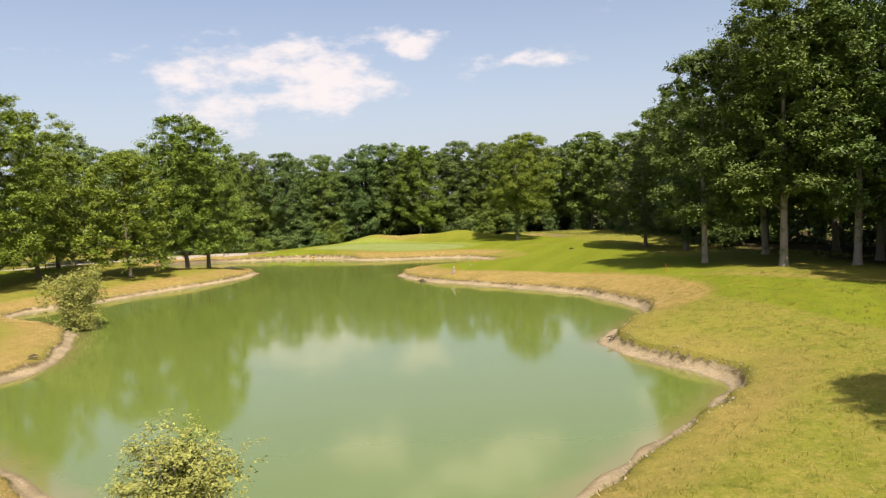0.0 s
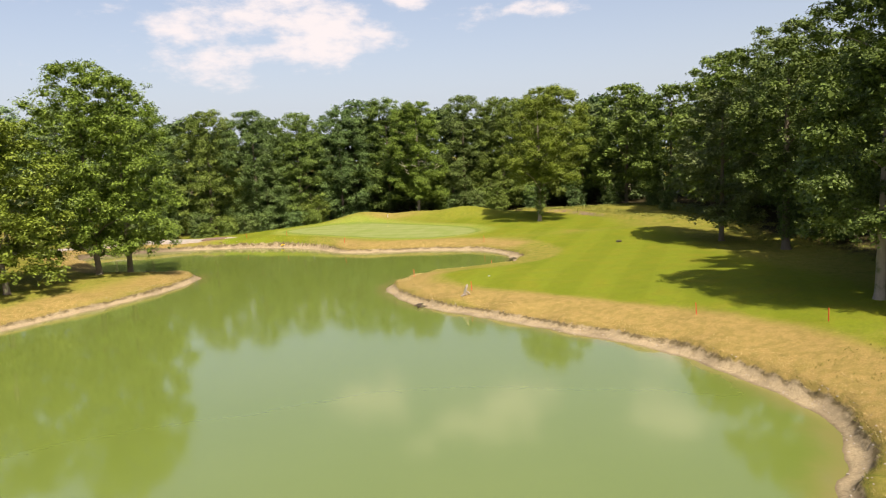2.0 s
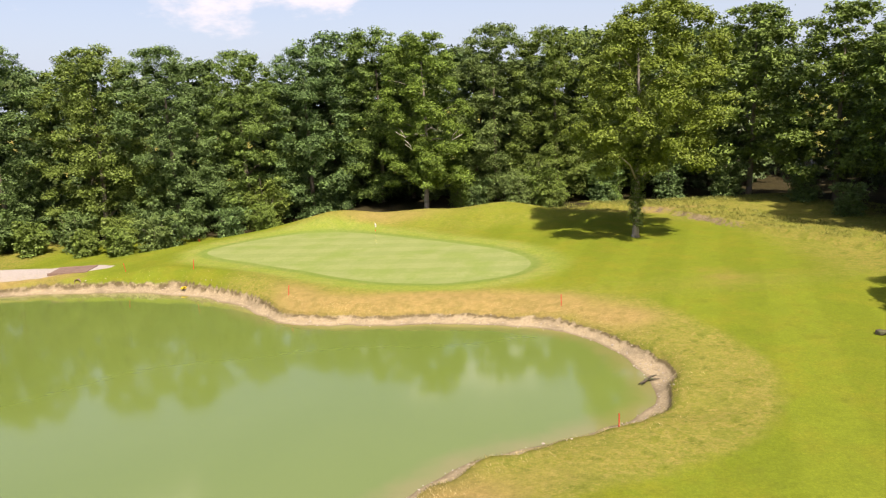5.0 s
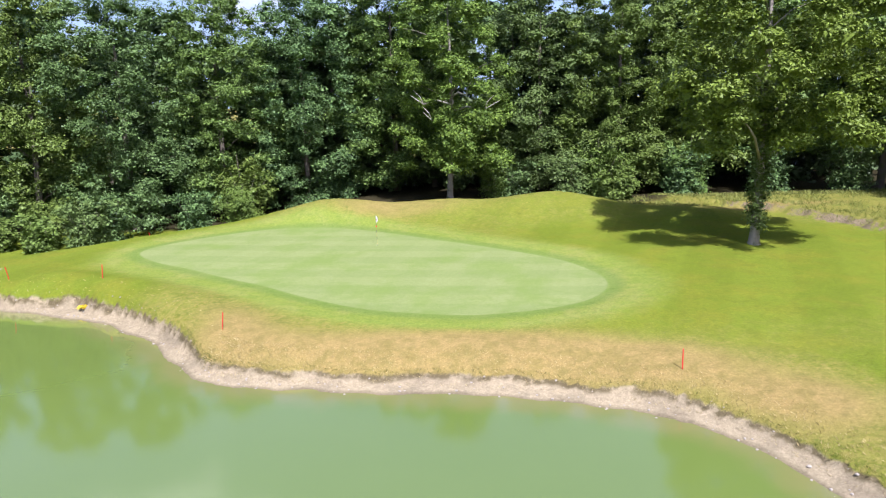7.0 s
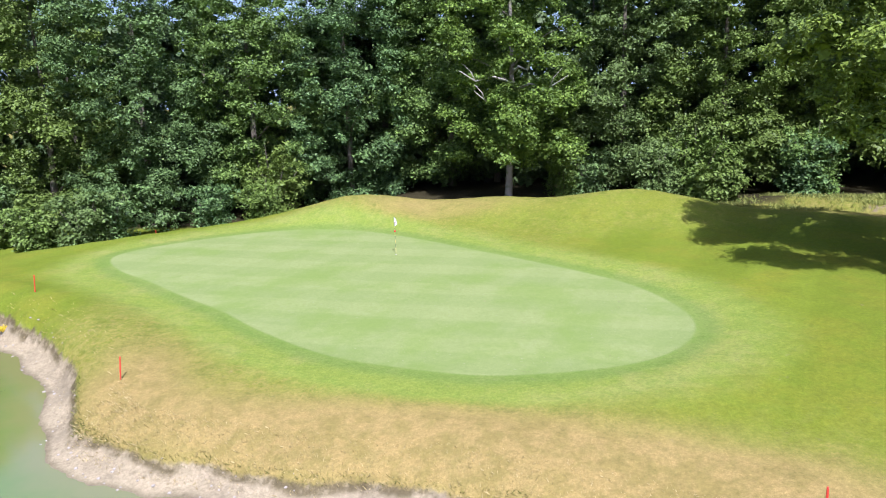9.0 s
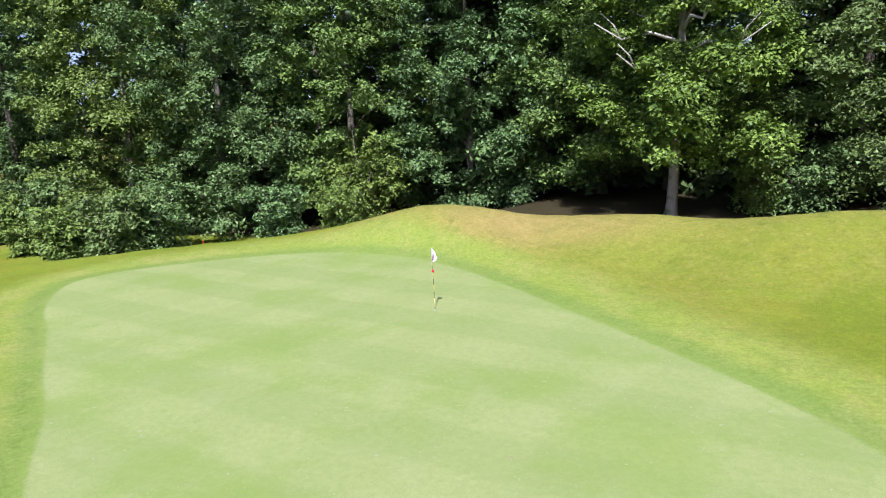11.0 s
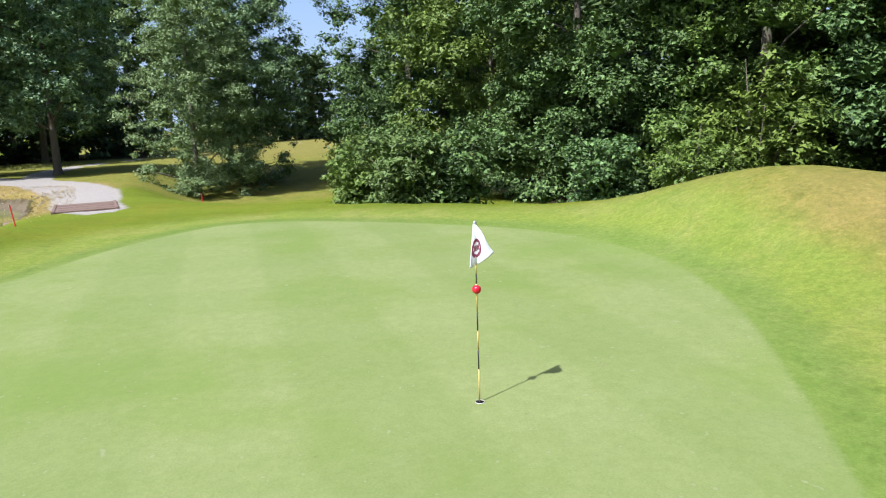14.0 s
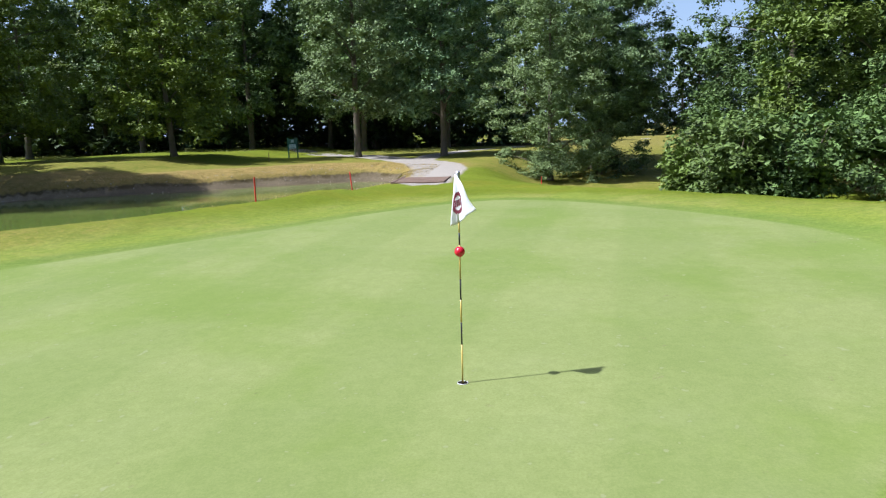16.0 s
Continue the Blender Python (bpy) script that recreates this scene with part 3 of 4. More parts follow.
def make_tree(name, seed, tall, wide, clear, leaves, leaf, leafmat, barkmat, girth=0.34, clumps=130, boughs=9, dead=False, ivy=0.0, corners=3, lean=(0.0, 0.0)):
    """A broadleaf tree at the origin: trunk, boughs, and a domed crown of leaf clumps. clear: height below the crown."""
    rng = np.random.RandomState(seed)
    tree = new(name)
    bend = [float(v) for v in rng.uniform(-0.5, 0.5, 2)]
    top = tall * 0.84
    stem = lambda h: Vector((bend[0] * math.sin(h / tall * 3.0), bend[1] * math.sin(h / tall * 2.4 + 0.4) - bend[1] * 0.39, h))
    hs = [-0.4, 0.0, 0.35, 1.0, 2.0] + [float(h) for h in np.linspace(3.2, top, 8)]
    bm = bmesh.new()
    tube(bm, [stem(h) for h in hs], [girth * (1.75 if h < 0 else 1.5 if h < 0.2 else 1.15 if h < 0.6 else max(0.05, 1 - 0.9 * (h / top)) ** 0.75 + 0.03) for h in hs], 10)
    part("trunk", bm, barkmat, tree)
    # lobes make the outline uneven
    lobes = [(rng.uniform(0, 6.28), rng.uniform(0.2, 0.95), rng.uniform(-0.30, 0.26)) for _ in range(12)]
    centres, radii = [], []
    for k in range(clumps):
        f = ((k + rng.rand()) / clumps) ** 0.95
        a = k * 2.39996 + rng.uniform(-0.35, 0.35)
        prof = max(0.0, 1 - ((f - 0.42) / 0.60) ** 2) ** 0.43
        for la, lf, amp in lobes:
            prof *= 1 + amp * math.exp(-((math.cos(a - la) - 1) / 0.5) ** 2 - ((f - lf) / 0.2) ** 2)
        r = wide * 0.5 * prof * (rng.uniform(0.72, 1.08) if k % 3 else rng.uniform(0.08, 0.7))
        h = clear + (tall - clear) * f - 0.05 * r
        size = (0.55 + 0.85 * rng.rand() ** 1.6) * (0.42 + 0.056 * wide) * (1.0 - 0.2 * f)
        c = stem(min(h, tall * 0.98)) + Vector((r * math.cos(a), r * math.sin(a), rng.uniform(-0.5, 0.5)))
        c += Vector((lean[0], lean[1], 0)) * min(1.0, 0.4 + f)
        c.z = min(c.z, tall - size * 0.5)
        centres.append(c)
        radii.append(size)
        if k % (clumps // boughs) == 3 and f < 0.8:
            start = stem(max(clear * 0.8, h - 0.32 * r - 1.0))
            g = girth * 0.32 * (1 - 0.6 * f)
            bm = bmesh.new()
            tube(bm, [start, start.lerp(c, 0.35) + Vector((0, 0, 0.12 * r)), start.lerp(c, 0.7) + Vector((0, 0, 0.08 * r)), c], [g, g * 0.75, g * 0.45, 0.02], 6)
            part("bough", bm, barkmat, tree)
    if dead:
        for a, h, r in ((-0.2, 0.40, 4.6), (2.9, 0.43, 3.6), (-0.9, 0.46, 3.4), (3.6, 0.36, 2.6)):
            p = stem(tall * h)
            pts = [p] + [p + Vector((math.cos(a) * r * t, -5.2 * t - 0.5 * math.sin(5 * t), 0.7 * t + 0.35 * math.sin(7 * t))) for t in (0.35, 0.7, 1.0)]
            bm = bmesh.new()
            tube(bm, pts, [0.11, 0.08, 0.055, 0.02], 6)
            part("dead_bough", bm, DEAD, tree, "bare grey dead bough")
            bm = bmesh.new()
            tube(bm, [pts[2], pts[2] + Vector((0.3 * math.cos(a), -0.4, 0.7)), pts[2] + Vector((0.9 * math.cos(a), -0.6, 1.3))], [0.05, 0.035, 0.015], 6)
            part("dead_twig", bm, DEAD, tree, "bare grey dead twig")
    if ivy:
        cs = np.array([stem(h) + Vector((0.22 * math.cos(h * 9), 0.22 * math.sin(h * 9), 0)) for h in np.linspace(1.25, ivy, 40)])
        ob = new("ivy", leaf_mesh("ivy", cs, np.full(40, 0.52), 9000, 0.15, rng, LEAF_SHADED, 1.0))
        ob.parent = tree
        tagged(ob, "dark ivy sleeve round the trunk")
    crown = new("crown", leaf_mesh("crown", np.array(centres), np.array(radii), leaves, leaf, rng, leafmat, 0.70, corners))
    crown.parent = tree
    return tree


def make_shrub(name, seed, tall, wide, leaves, leaf, leafmat, stems=7, upright=0.0):
    """A shrub of several stems with leaves down to the ground."""
    rng = np.random.RandomState(seed)
    shrub = new(name)
    centres, radii = [], []
    for k in range(stems):
        a, lean = k * 2.4 + rng.uniform(-0.4, 0.4), rng.uniform(0.25, 1.0)
        tip = Vector((math.cos(a) * wide * 0.42 * lean, math.sin(a) * wide * 0.42 * lean, tall * (1.0 - 0.35 * lean) * rng.uniform(0.8, 1.02)))
        root = Vector((0.12 * math.cos(a), 0.12 * math.sin(a), -0.2))
        mid = root.lerp(tip, 0.5) + Vector((-0.06 * tip.x, -0.06 * tip.y, 0.08 * tall))
        bm = bmesh.new()
        tube(bm, [root, mid, tip], [0.05 + 0.006 * tall, 0.035, 0.01], 6)
        part("stem", bm, BARK, shrub)
        for q in np.linspace(0.12, 1.0, 9):
            p = root.lerp(mid, q * 2) if q < 0.5 else mid.lerp(tip, q * 2 - 1)
            centres.append(p + Vector(rng.normal(0, 0.09 * wide, 3) * (1, 1, 0.5)))
            centres[-1].z = max(centres[-1].z, 0.25)
            radii.append(rng.uniform(0.10, 0.17) * wide * (1.15 - 0.4 * q))
    ob = new("foliage", leaf_mesh("foliage", np.array(centres), np.array(radii), leaves, leaf, rng, leafmat, 0.9 + upright, core=0.0))
    ob.parent = shrub
    return shrub


def plant(tree, x, y, turn, scale=1.0, sink=0.1, tall=1.0):
    return copy_thing_scaled(tree, (x, y, height(x, y) - sink), turn, (scale, scale, scale * tall))


def copy_thing_scaled(tree, place, turn, scale):
    c = copy_thing(tree, Matrix.LocRotScale(place, Euler((0, 0, radians(turn))), None))
    c.scale = scale
    return c


# ---- trees ----
TEMPLATES = []


def keep(tree, label, category="tree", group=""):
    TEMPLATES.append(tree)
    return tagged(tree, label, category, group)


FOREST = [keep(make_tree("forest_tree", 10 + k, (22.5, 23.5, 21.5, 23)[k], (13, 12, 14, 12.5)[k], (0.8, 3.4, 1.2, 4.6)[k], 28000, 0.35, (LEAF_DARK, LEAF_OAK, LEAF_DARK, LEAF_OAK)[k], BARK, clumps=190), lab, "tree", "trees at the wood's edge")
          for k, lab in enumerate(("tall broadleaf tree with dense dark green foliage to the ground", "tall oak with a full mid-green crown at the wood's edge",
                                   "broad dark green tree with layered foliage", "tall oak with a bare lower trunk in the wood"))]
FAR = [keep(make_tree("woodland_tree", 40 + k, 22.5, 12.5, 0.2, 4400, 0.95, LEAF_FAR, BARK, clumps=120, boughs=4), "tall woodland tree standing behind the edge of the wood", "tree", "trees in the wood") for k in range(2)]
WEST = keep(make_tree("western_oak", 17, 22.5, 12.5, 4.2, 28000, 0.33, LEAF_DARK, BARK, clumps=200), "tall dark green oak with a bare lower trunk across the fairway", "tree", "trees of the western wood")
HAZEL = [keep(make_shrub("shrub", 80 + k, (4.2, 3.0, 6.5)[k], (5.0, 4.0, 6.0)[k], (7000, 7000, 11000)[k], 0.20, (LEAF_DARK, LEAF_OAK, LEAF_FRESH)[k], (7, 7, 10)[k]), ("leafy dark green shrub at the foot of the wood", "leafy green shrub at the foot of the wood", "fresh yellow-green sapling at the wood's edge")[k], "shrub", "shrubs along the wood's edge") for k in range(3)]
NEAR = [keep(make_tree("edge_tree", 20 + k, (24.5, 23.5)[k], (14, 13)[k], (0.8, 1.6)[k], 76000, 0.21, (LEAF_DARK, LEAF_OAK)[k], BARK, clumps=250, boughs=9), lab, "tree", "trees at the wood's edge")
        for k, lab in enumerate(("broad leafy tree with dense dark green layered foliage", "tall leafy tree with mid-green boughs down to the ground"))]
rng = random.Random(5)


def spread(spots, kinds, scale=(0.94, 1.06)):
    for k, (x, y) in enumerate(spots):
        plant(kinds[k % len(kinds)], x, y, rng.uniform(0, 360), rng.uniform(*scale), tall=rng.uniform(0.90, 1.10))


EDGE = ((-19, 180), (-65, 169), (47, 128), (48, 118), (46, 108))
spread(EDGE, FOREST)
spread(((28, 172), (20, 172.5)), (FOREST[3], FOREST[1]), (0.84, 0.90))
spread(((35, 166), (41, 157), (45, 148), (43, 138)), (FOREST[3], FOREST[1]), (1.0, 1.1))
for x, y, k, turn, scale in ((-37, 165.5, 0, 30, 0.95), (-46, 164.5, 1, 200, 1.0), (-57.2, 163, 0, 110, 0.98), (-29.5, 171.5, 1, 300, 0.97), (-22, 176, 0, 250, 0.95), (-12, 177, 1, 80, 1.0), (4, 175, 0, 170, 0.95), (12, 172, 1, 20, 0.95)):
    plant(NEAR[k], x, y, turn, scale)
BACK = [(x + rng.uniform(-2, 2), 187 + rng.uniform(-3, 3)) for x in range(-70, 60, 9)] + [(x + rng.uniform(-2, 2), 198 + rng.uniform(-3, 3)) for x in range(-66, 70, 11)]
BACK += [(56 + rng.uniform(-2, 2), y) for y in range(30, 180, 9)]
for x, y, k, scale in ((43, 69, 1, 1.15), (46, 82, 3, 1.15), (41.4, 89.8, 1, 1.1), (47, 58, 3, 1.1), (44, 48, 1, 1.1)):
    plant(FOREST[k], x, y, rng.uniform(0, 360), scale)
for x, y, scale in ((-86, 108, 1.05), (-88, 122, 1.08), (-84, 94, 1.08), (-91, 132, 1.05), (-82, 79, 1.1), (-93, 101, 1.1), (-95, 115, 1.0)):
    plant(WEST, x, y, rng.uniform(0, 360), scale)
# wood beyond the western fairway, and across the far field
BACK += [(-93 - 0.12 * (y - 60) + rng.uniform(-3, 3), y) for y in range(40, 142, 8)] + [(-103 - 0.12 * (y - 60) + rng.uniform(-3, 3), y) for y in range(30, 150, 10)]
BACK += [(-116 + rng.uniform(-3, 3), y) for y in range(30, 140, 12)] + [(-150 - 4.5 * k, 146 + 5.5 * k + rng.uniform(-3, 3)) for k in range(12)] + [(-80 - 9 * k, 184 + 3 * k) for k in range(9)]
BACK += [(x + rng.uniform(-2, 2), 180.5 + rng.uniform(-1.5, 1.5)) for x in range(-64, 46, 8)]
spread(BACK, FAR, (0.86, 1.0))
for x, y, k, scale in ((-29.6, 162.5, 0, 1.0), (-35.5, 157.5, 0, 1.15), (-40.5, 156.5, 1, 1.3), (-39.5, 154, 1, 1.1), (-36, 155, 0, 1.1), (-43.5, 154.8, 1, 1.0), (-46, 157.5, 0, 1.2), (-51, 157, 1, 1.3), (-57, 158.5, 0, 1.1), (-26.5, 166, 1, 0.9), (-57, 161, 0, 1.2), (6, 166, 0, 1.1), (10.5, 165, 1, 1.2),
                       (17, 167.5, 0, 1.2), (26, 169, 0, 1.2), (32, 165.5, 0, 1.2), (38, 158, 0, 1.1), (37.5, 148, 0, 0.9), (41, 128, 1, 0.9), (43, 115, 0, 1.0), (1, 170, 0, 1.0), (9, 167, 2, 1.0), (17.5, 168, 2, 0.95), (-1.2, 170, 2, 0.8), (-25.8, 164, 2, 0.72), (-26.8, 168.4, 2, 1.15)):
    plant(HAZEL[k], x, y, rng.uniform(0, 360), scale)

# single trees and groups that stand in the open
OAK = [keep(make_tree("oak", 60 + k, 25, (13.0, 12.0, 14.0, 13.0)[k], (5.2, 6.0, 3.0, 5.0)[k], 52000, 0.24, (LEAF_SHADED, LEAF_SHADED, LEAF_LIGHT, LEAF_SHEEN)[k], (BARK_PALE, BARK_PALE, BARK, BARK)[k], 0.35, 250, 11), lab, "tree", "oaks beside the fairway")
       for k, lab in enumerate(("tall oak with a pale bare trunk and broad green crown", "tall straight oak beside the fairway grass", "broad oak with low sweeping boughs by the pond", "tall oak beside the path, its grey-green crown paled with sunlit leaf sheen"))]
YOUNG = keep(make_tree("young_oak", 71, 17, 11.5, 2.4, 32000, 0.28, LEAF_LIGHT, BARK, 0.28, 190), "bright green oak with layered boughs on the grass spit")
LONE = keep(make_tree("lone_oak", 75, 21.5, 13.0, 6.6, 80000, 0.20, LEAF_LIGHT, BARK_PALE, 0.31, 170, 10, ivy=10.5, lean=(1.9, -0.4)), "lone oak with ivy round its trunk on the mown bank")
IVY_OAK = keep(make_tree("ivy_clad_oak", 76, 23.5, 11.0, 7.0, 36000, 0.26, LEAF_SHADED, BARK, 0.42, 170, 10, ivy=8.0), "tall oak with a dark ivy-clad trunk beside the fairway")
GREY = keep(make_tree("oak_with_dead_boughs", 77, 22, 12.0, 3.6, 80000, 0.20, LEAF_LIGHT, BARK_PALE, 0.30, 140, 10, dead=True), "oak with bare grey dead boughs behind the green")
DENSE = keep(make_tree("hornbeam", 79, 20, 11.5, 0.4, 56000, 0.18, LEAF_SHEEN, BARK, 0.3, 230, 8), "dense tree with grey-green sheen on foliage down to the ground")
for kind, x, y, turn, scale in ((0, 27.7, 74.0, 20, 0.88), (1, 33, 67.8, 80, 1.08), (0, 39.1, 66.1, 150, 1.05), (1, 36.4, 79, 200, 1.05), 
                                (0, 24.6, 16.2, 60, 0.74), (2, -38.6, 105.2, 0, 0.91), (2, -36.2, 107.4, 130, 0.86), (2, -56, 87, 220, 0.98), (2, -57, 98, 50, 0.92),
                                (3, -68, 127.6, 100, 0.95), (3, -68, 136, 200, 0.88), (3, -66, 149.5, 45, 0.95)):
    plant(OAK[kind], x, y, turn, scale)
SILVER = keep(make_tree("silver_willow", 73, 23, 11.5, 3.0, 30000, 0.31, LEAF_SILVER, BARK, 0.32, 130), "tall tree with silvery grey-green leaves by the fairway")
plant(SILVER, 32, 111, 40, 0.94, tall=0.8)
plant(IVY_OAK, 35.8, 103.2, 75)
plant(YOUNG, -43, 95.8, 30)
plant(YOUNG, -62, 112, 100, 1.05)
plant(LONE, 15.2, 144.6, 0)
plant(GREY, -5.7, 167.5, 0)
plant(DENSE, -56.5, 146.3, 300, 0.72)
plant(DENSE, -62, 150, 100, 0.75)
WILLOW = keep(make_shrub("willow_bush", 90, 5.6, 5.6, 22000, 0.13, LEAF_WILLOW, 18, 0.3), "pale green willow bush on the pond's edge", "bush")
plant(WILLOW, -32.6, 62.4, 0, 1.1)
plant(WILLOW, -7.6, 20.6, 140, 0.80, tall=0.80)
for ob in TEMPLATES:
    for o in (*ob.children_recursive, ob):
        bpy.data.objects.remove(o)


# ---- flagstick in its hole ----
def lathe(bm, rings, sides=16, cap=True):
    """A turned shape from pairs of radius and height."""
    loops = [[bm.verts.new((r * math.cos(6.2832 * k / sides), r * math.sin(6.2832 * k / sides), h)) for k in range(sides)] for r, h in rings]
    for a, b in zip(loops, loops[1:]):
        for k in range(sides):
            bm.faces.new((a[k], a[(k + 1) % sides], b[(k + 1) % sides], b[k])).smooth = True
    if cap:
        bm.faces.new(loops[0][::-1]), bm.faces.new(loops[-1])


def box(bm, cx, cy, cz, sx, sy, sz, m=None, bevel=0.0):
    made = bmesh.ops.create_cube(bm, size=1.0)["verts"]
    for v in made:
        v.co = (cx + v.co.x * sx, cy + v.co.y * sy, cz + v.co.z * sz)
    if bevel:
        edges = list({e for v in made for e in v.link_edges})
        made = list({v for f in bmesh.ops.bevel(bm, geom=edges, offset=bevel, segments=1, affect="EDGES")["faces"] for v in f.verts} | {v for v in made if v.is_valid})
    if m:
        bmesh.ops.transform(bm, matrix=m, verts=made)


POLE_YELLOW = plain("yellow_enamel", (0.55, 0.40, 0.10), 0.35, 0.5, 0.1)
POLE_BLACK = plain("black_enamel", (0.02, 0.02, 0.02), 0.4, 0.5)
RED = plain("red_paint", (0.52, 0.035, 0.02), 0.45, 0.4, 0.15)
RED_BALL = plain("red_plastic", (0.55, 0.012, 0.03), 0.25, 0.5, 0.05)
CLOTH = plain("white_cloth", (0.78, 0.78, 0.80), 0.85, 0.2, 0.04, 30)
CREST = plain("maroon_print", (0.19, 0.045, 0.07), 0.85, 0.2, 0.1, 30)
STEEL = plain("brushed_metal", (0.55, 0.56, 0.58), 0.35, 0.5, 0.08, 40, 0.8)
# near-black colour for the shade within openings
DARK = plain("hollow_shade", (0.018, 0.014, 0.010), 0.95, 0.1)
WHITE = plain("white_plastic", (0.62, 0.62, 0.61), 0.45, 0.4, 0.05)

HOLE = (-10.2, 147.354)
hole_z = height(*HOLE)
flagstick = tagged(new("flagstick"), "yellow and black golf flagstick with white flag and red ball", "golf flag")
flagstick.matrix_world = pose(HOLE[0], HOLE[1], hole_z + 0.006)
for lo, hi, mat in ((-0.005, 0.40, POLE_YELLOW), (0.40, 0.63, POLE_BLACK), (0.63, 0.86, POLE_YELLOW), (0.86, 1.07, POLE_BLACK), (1.07, 1.41, POLE_YELLOW), (1.41, 1.53, POLE_BLACK), (1.53, 1.66, POLE_YELLOW)):
    bm = bmesh.new()
    lathe(bm, ((0.0085, lo), (0.0085, hi)), 10)
    part("pole_section", bm, mat, flagstick, "black band of the pole" if mat is POLE_BLACK else "yellow band of the pole")
bm = bmesh.new()
lathe(bm, ((0.018, 1.64), (0.021, 1.66), (0.021, 2.11), (0.017, 2.13)), 12)
part("sleeve", bm, STEEL, flagstick, "silver flag sleeve")
bm = bmesh.new()
bmesh.ops.create_uvsphere(bm, u_segments=20, v_segments=12, radius=0.052)
bmesh.ops.translate(bm, vec=(0, 0, 1.346), verts=bm.verts)
for f in bm.faces:
    f.smooth = True
part("ball", bm, RED_BALL, flagstick, "red plastic position ball")


def cloth(u, v):
    """A limp flag: u from the pole to the free end, v from top to bottom."""
    left, right = -0.016 - 0.050 * v, 0.018 + 0.195 * v
    fold = 0.020 * v * math.sin(8.0 * u + 2.5 * v) + 0.008 * v * math.sin(17 * u - 5 * v)
    sway = 0.012 * math.sin(6 * v) * u
    return (0.032 + fold - 0.03 * u * v, left + (right - left) * u + sway, 2.10 - v * (0.50 - 0.18 * u ** 1.3) - 0.01 * u)


def cloth_patch(u0, u1, v0, v1, nu, nv, lift=0.0, keep_cell=None):
    bm = bmesh.new()
    grid = [[bm.verts.new(Vector(cloth(u0 + (u1 - u0) * i / nu, v0 + (v1 - v0) * j / nv)) + Vector((lift, 0, 0))) for i in range(nu + 1)] for j in range(nv + 1)]
    for j in range(nv):
        for i in range(nu):
            if keep_cell is None or keep_cell((i + 0.5) / nu, (j + 0.5) / nv):
                bm.faces.new((grid[j][i], grid[j][i + 1], grid[j + 1][i + 1], grid[j + 1][i])).smooth = True
    bmesh.ops.delete(bm, geom=[v for v in bm.verts if not v.link_faces], context="VERTS")
    return bm


flag = part("flag", cloth_patch(0, 1, 0, 1, 22, 26), CLOTH, flagstick, "limp white cloth flag")
flag.rotation_euler = (0, 0, radians(-32))
thick = flag.modifiers.new("thickness", "SOLIDIFY")
thick.thickness = 0.002
for side in (0.004, -0.006):
    ring = lambda a, b: 0.30 < math.hypot(a - 0.5, b - 0.5) < 0.48
    part("crest_ring", cloth_patch(0.03, 0.66, 0.34, 0.84, 26, 26, side, ring), CREST, flag, "maroon printed ring")
    part("crest_bar", cloth_patch(0.18, 0.50, 0.52, 0.66, 15, 9, side, lambda a, b: int(a * 15) % 4 != 3), CREST, flag, "maroon printed lettering")

cup = tagged(new("golf_hole"), "round golf hole with a white rim in the green", "golf hole")
cup.matrix_world = pose(HOLE[0], HOLE[1], hole_z + 0.002)
bm = bmesh.new()
lathe(bm, ((0.056, 0.0), (0.056, 0.005), (0.053, 0.006), (0.053, 0.0)), 24, False)
part("rim", bm, WHITE, cup, "white cup rim")
# flat black disc stands for the shaded depth of the hole
bm = bmesh.new()
lathe(bm, ((0.053, 0.001), (0.053, 0.003)), 24)
part("cup", bm, DARK, cup, "dark disc for the shade inside the hole")


# ---- red penalty stakes ----
def make_stake(name, tall, mat, label, group):
    stake = tagged(new(name), label, "stake", group)
    bm = bmesh.new()
    box(bm, 0, 0, tall / 2 - 0.05, 0.042, 0.042, tall, None, 0.006)
    part("post", bm, mat, stake)
    bm = bmesh.new()
    lathe(bm, ((0.021, tall - 0.053), (0.012, tall - 0.02)), 8)
    part("cap", bm, mat, stake)
    return stake


stake = make_stake("red_stake", 0.85, RED, "red painted wooden penalty stake beside the pond", "red stakes round the pond")
for k, (x, y, tilt) in enumerate(((4.8, 124.3, 0), (-15.1, 129.5, 6), (-25.3, 137.8, 4), (-31.9, 139.0, -7), (-3.7, 99.4, -4), (1.8, 90.1, 5), (16.7, 76.4, 2), (4.7, 107.4, 0), (-48.1, 146.1, 2), (-32.1, 158.2, 3), (22.4, 70.3, 0))):
    copy_thing(stake, pose(x, y, height(x, y), tilt * 0.6, tilt, 30 * k))
for o in (*stake.children_recursive, stake):
    bpy.data.objects.remove(o)
WOOD = plain("weathered_wood", (0.17, 0.115, 0.085), 0.85, 0.2, 0.35, 5)
for x, y, tall in ((-61.5, 121.5, 0.9), (-77, 92, 0.6)):
    post = make_stake("wooden_post", tall, WOOD, "short brown wooden post in the grass", "wooden posts")
    post.matrix_world = pose(x, y, height(x, y), 0, 0, 20)

# ---- hole sign on two legs ----
SIGN_GREEN = plain("sign_green", (0.012, 0.075, 0.045), 0.5, 0.4)
SIGN_PALE = plain("sign_pale", (0.34, 0.46, 0.42), 0.5, 0.4, 0.2, 3)
sign = tagged(new("course_sign"), "dark green golf course sign board on two legs", "sign")
sign.matrix_world = pose(-69.5, 120.4, height(-69.5, 120.4), 0, 0, 68)
for x in (-0.62, 0.62):
    bm = bmesh.new()
    box(bm, x, 0, 0.95, 0.11, 0.11, 2.1, None, 0.012)
    part("leg", bm, SIGN_GREEN, sign)
bm = bmesh.new()
box(bm, 0, 0, 1.42, 1.14, 0.05, 1.0, None, 0.01)
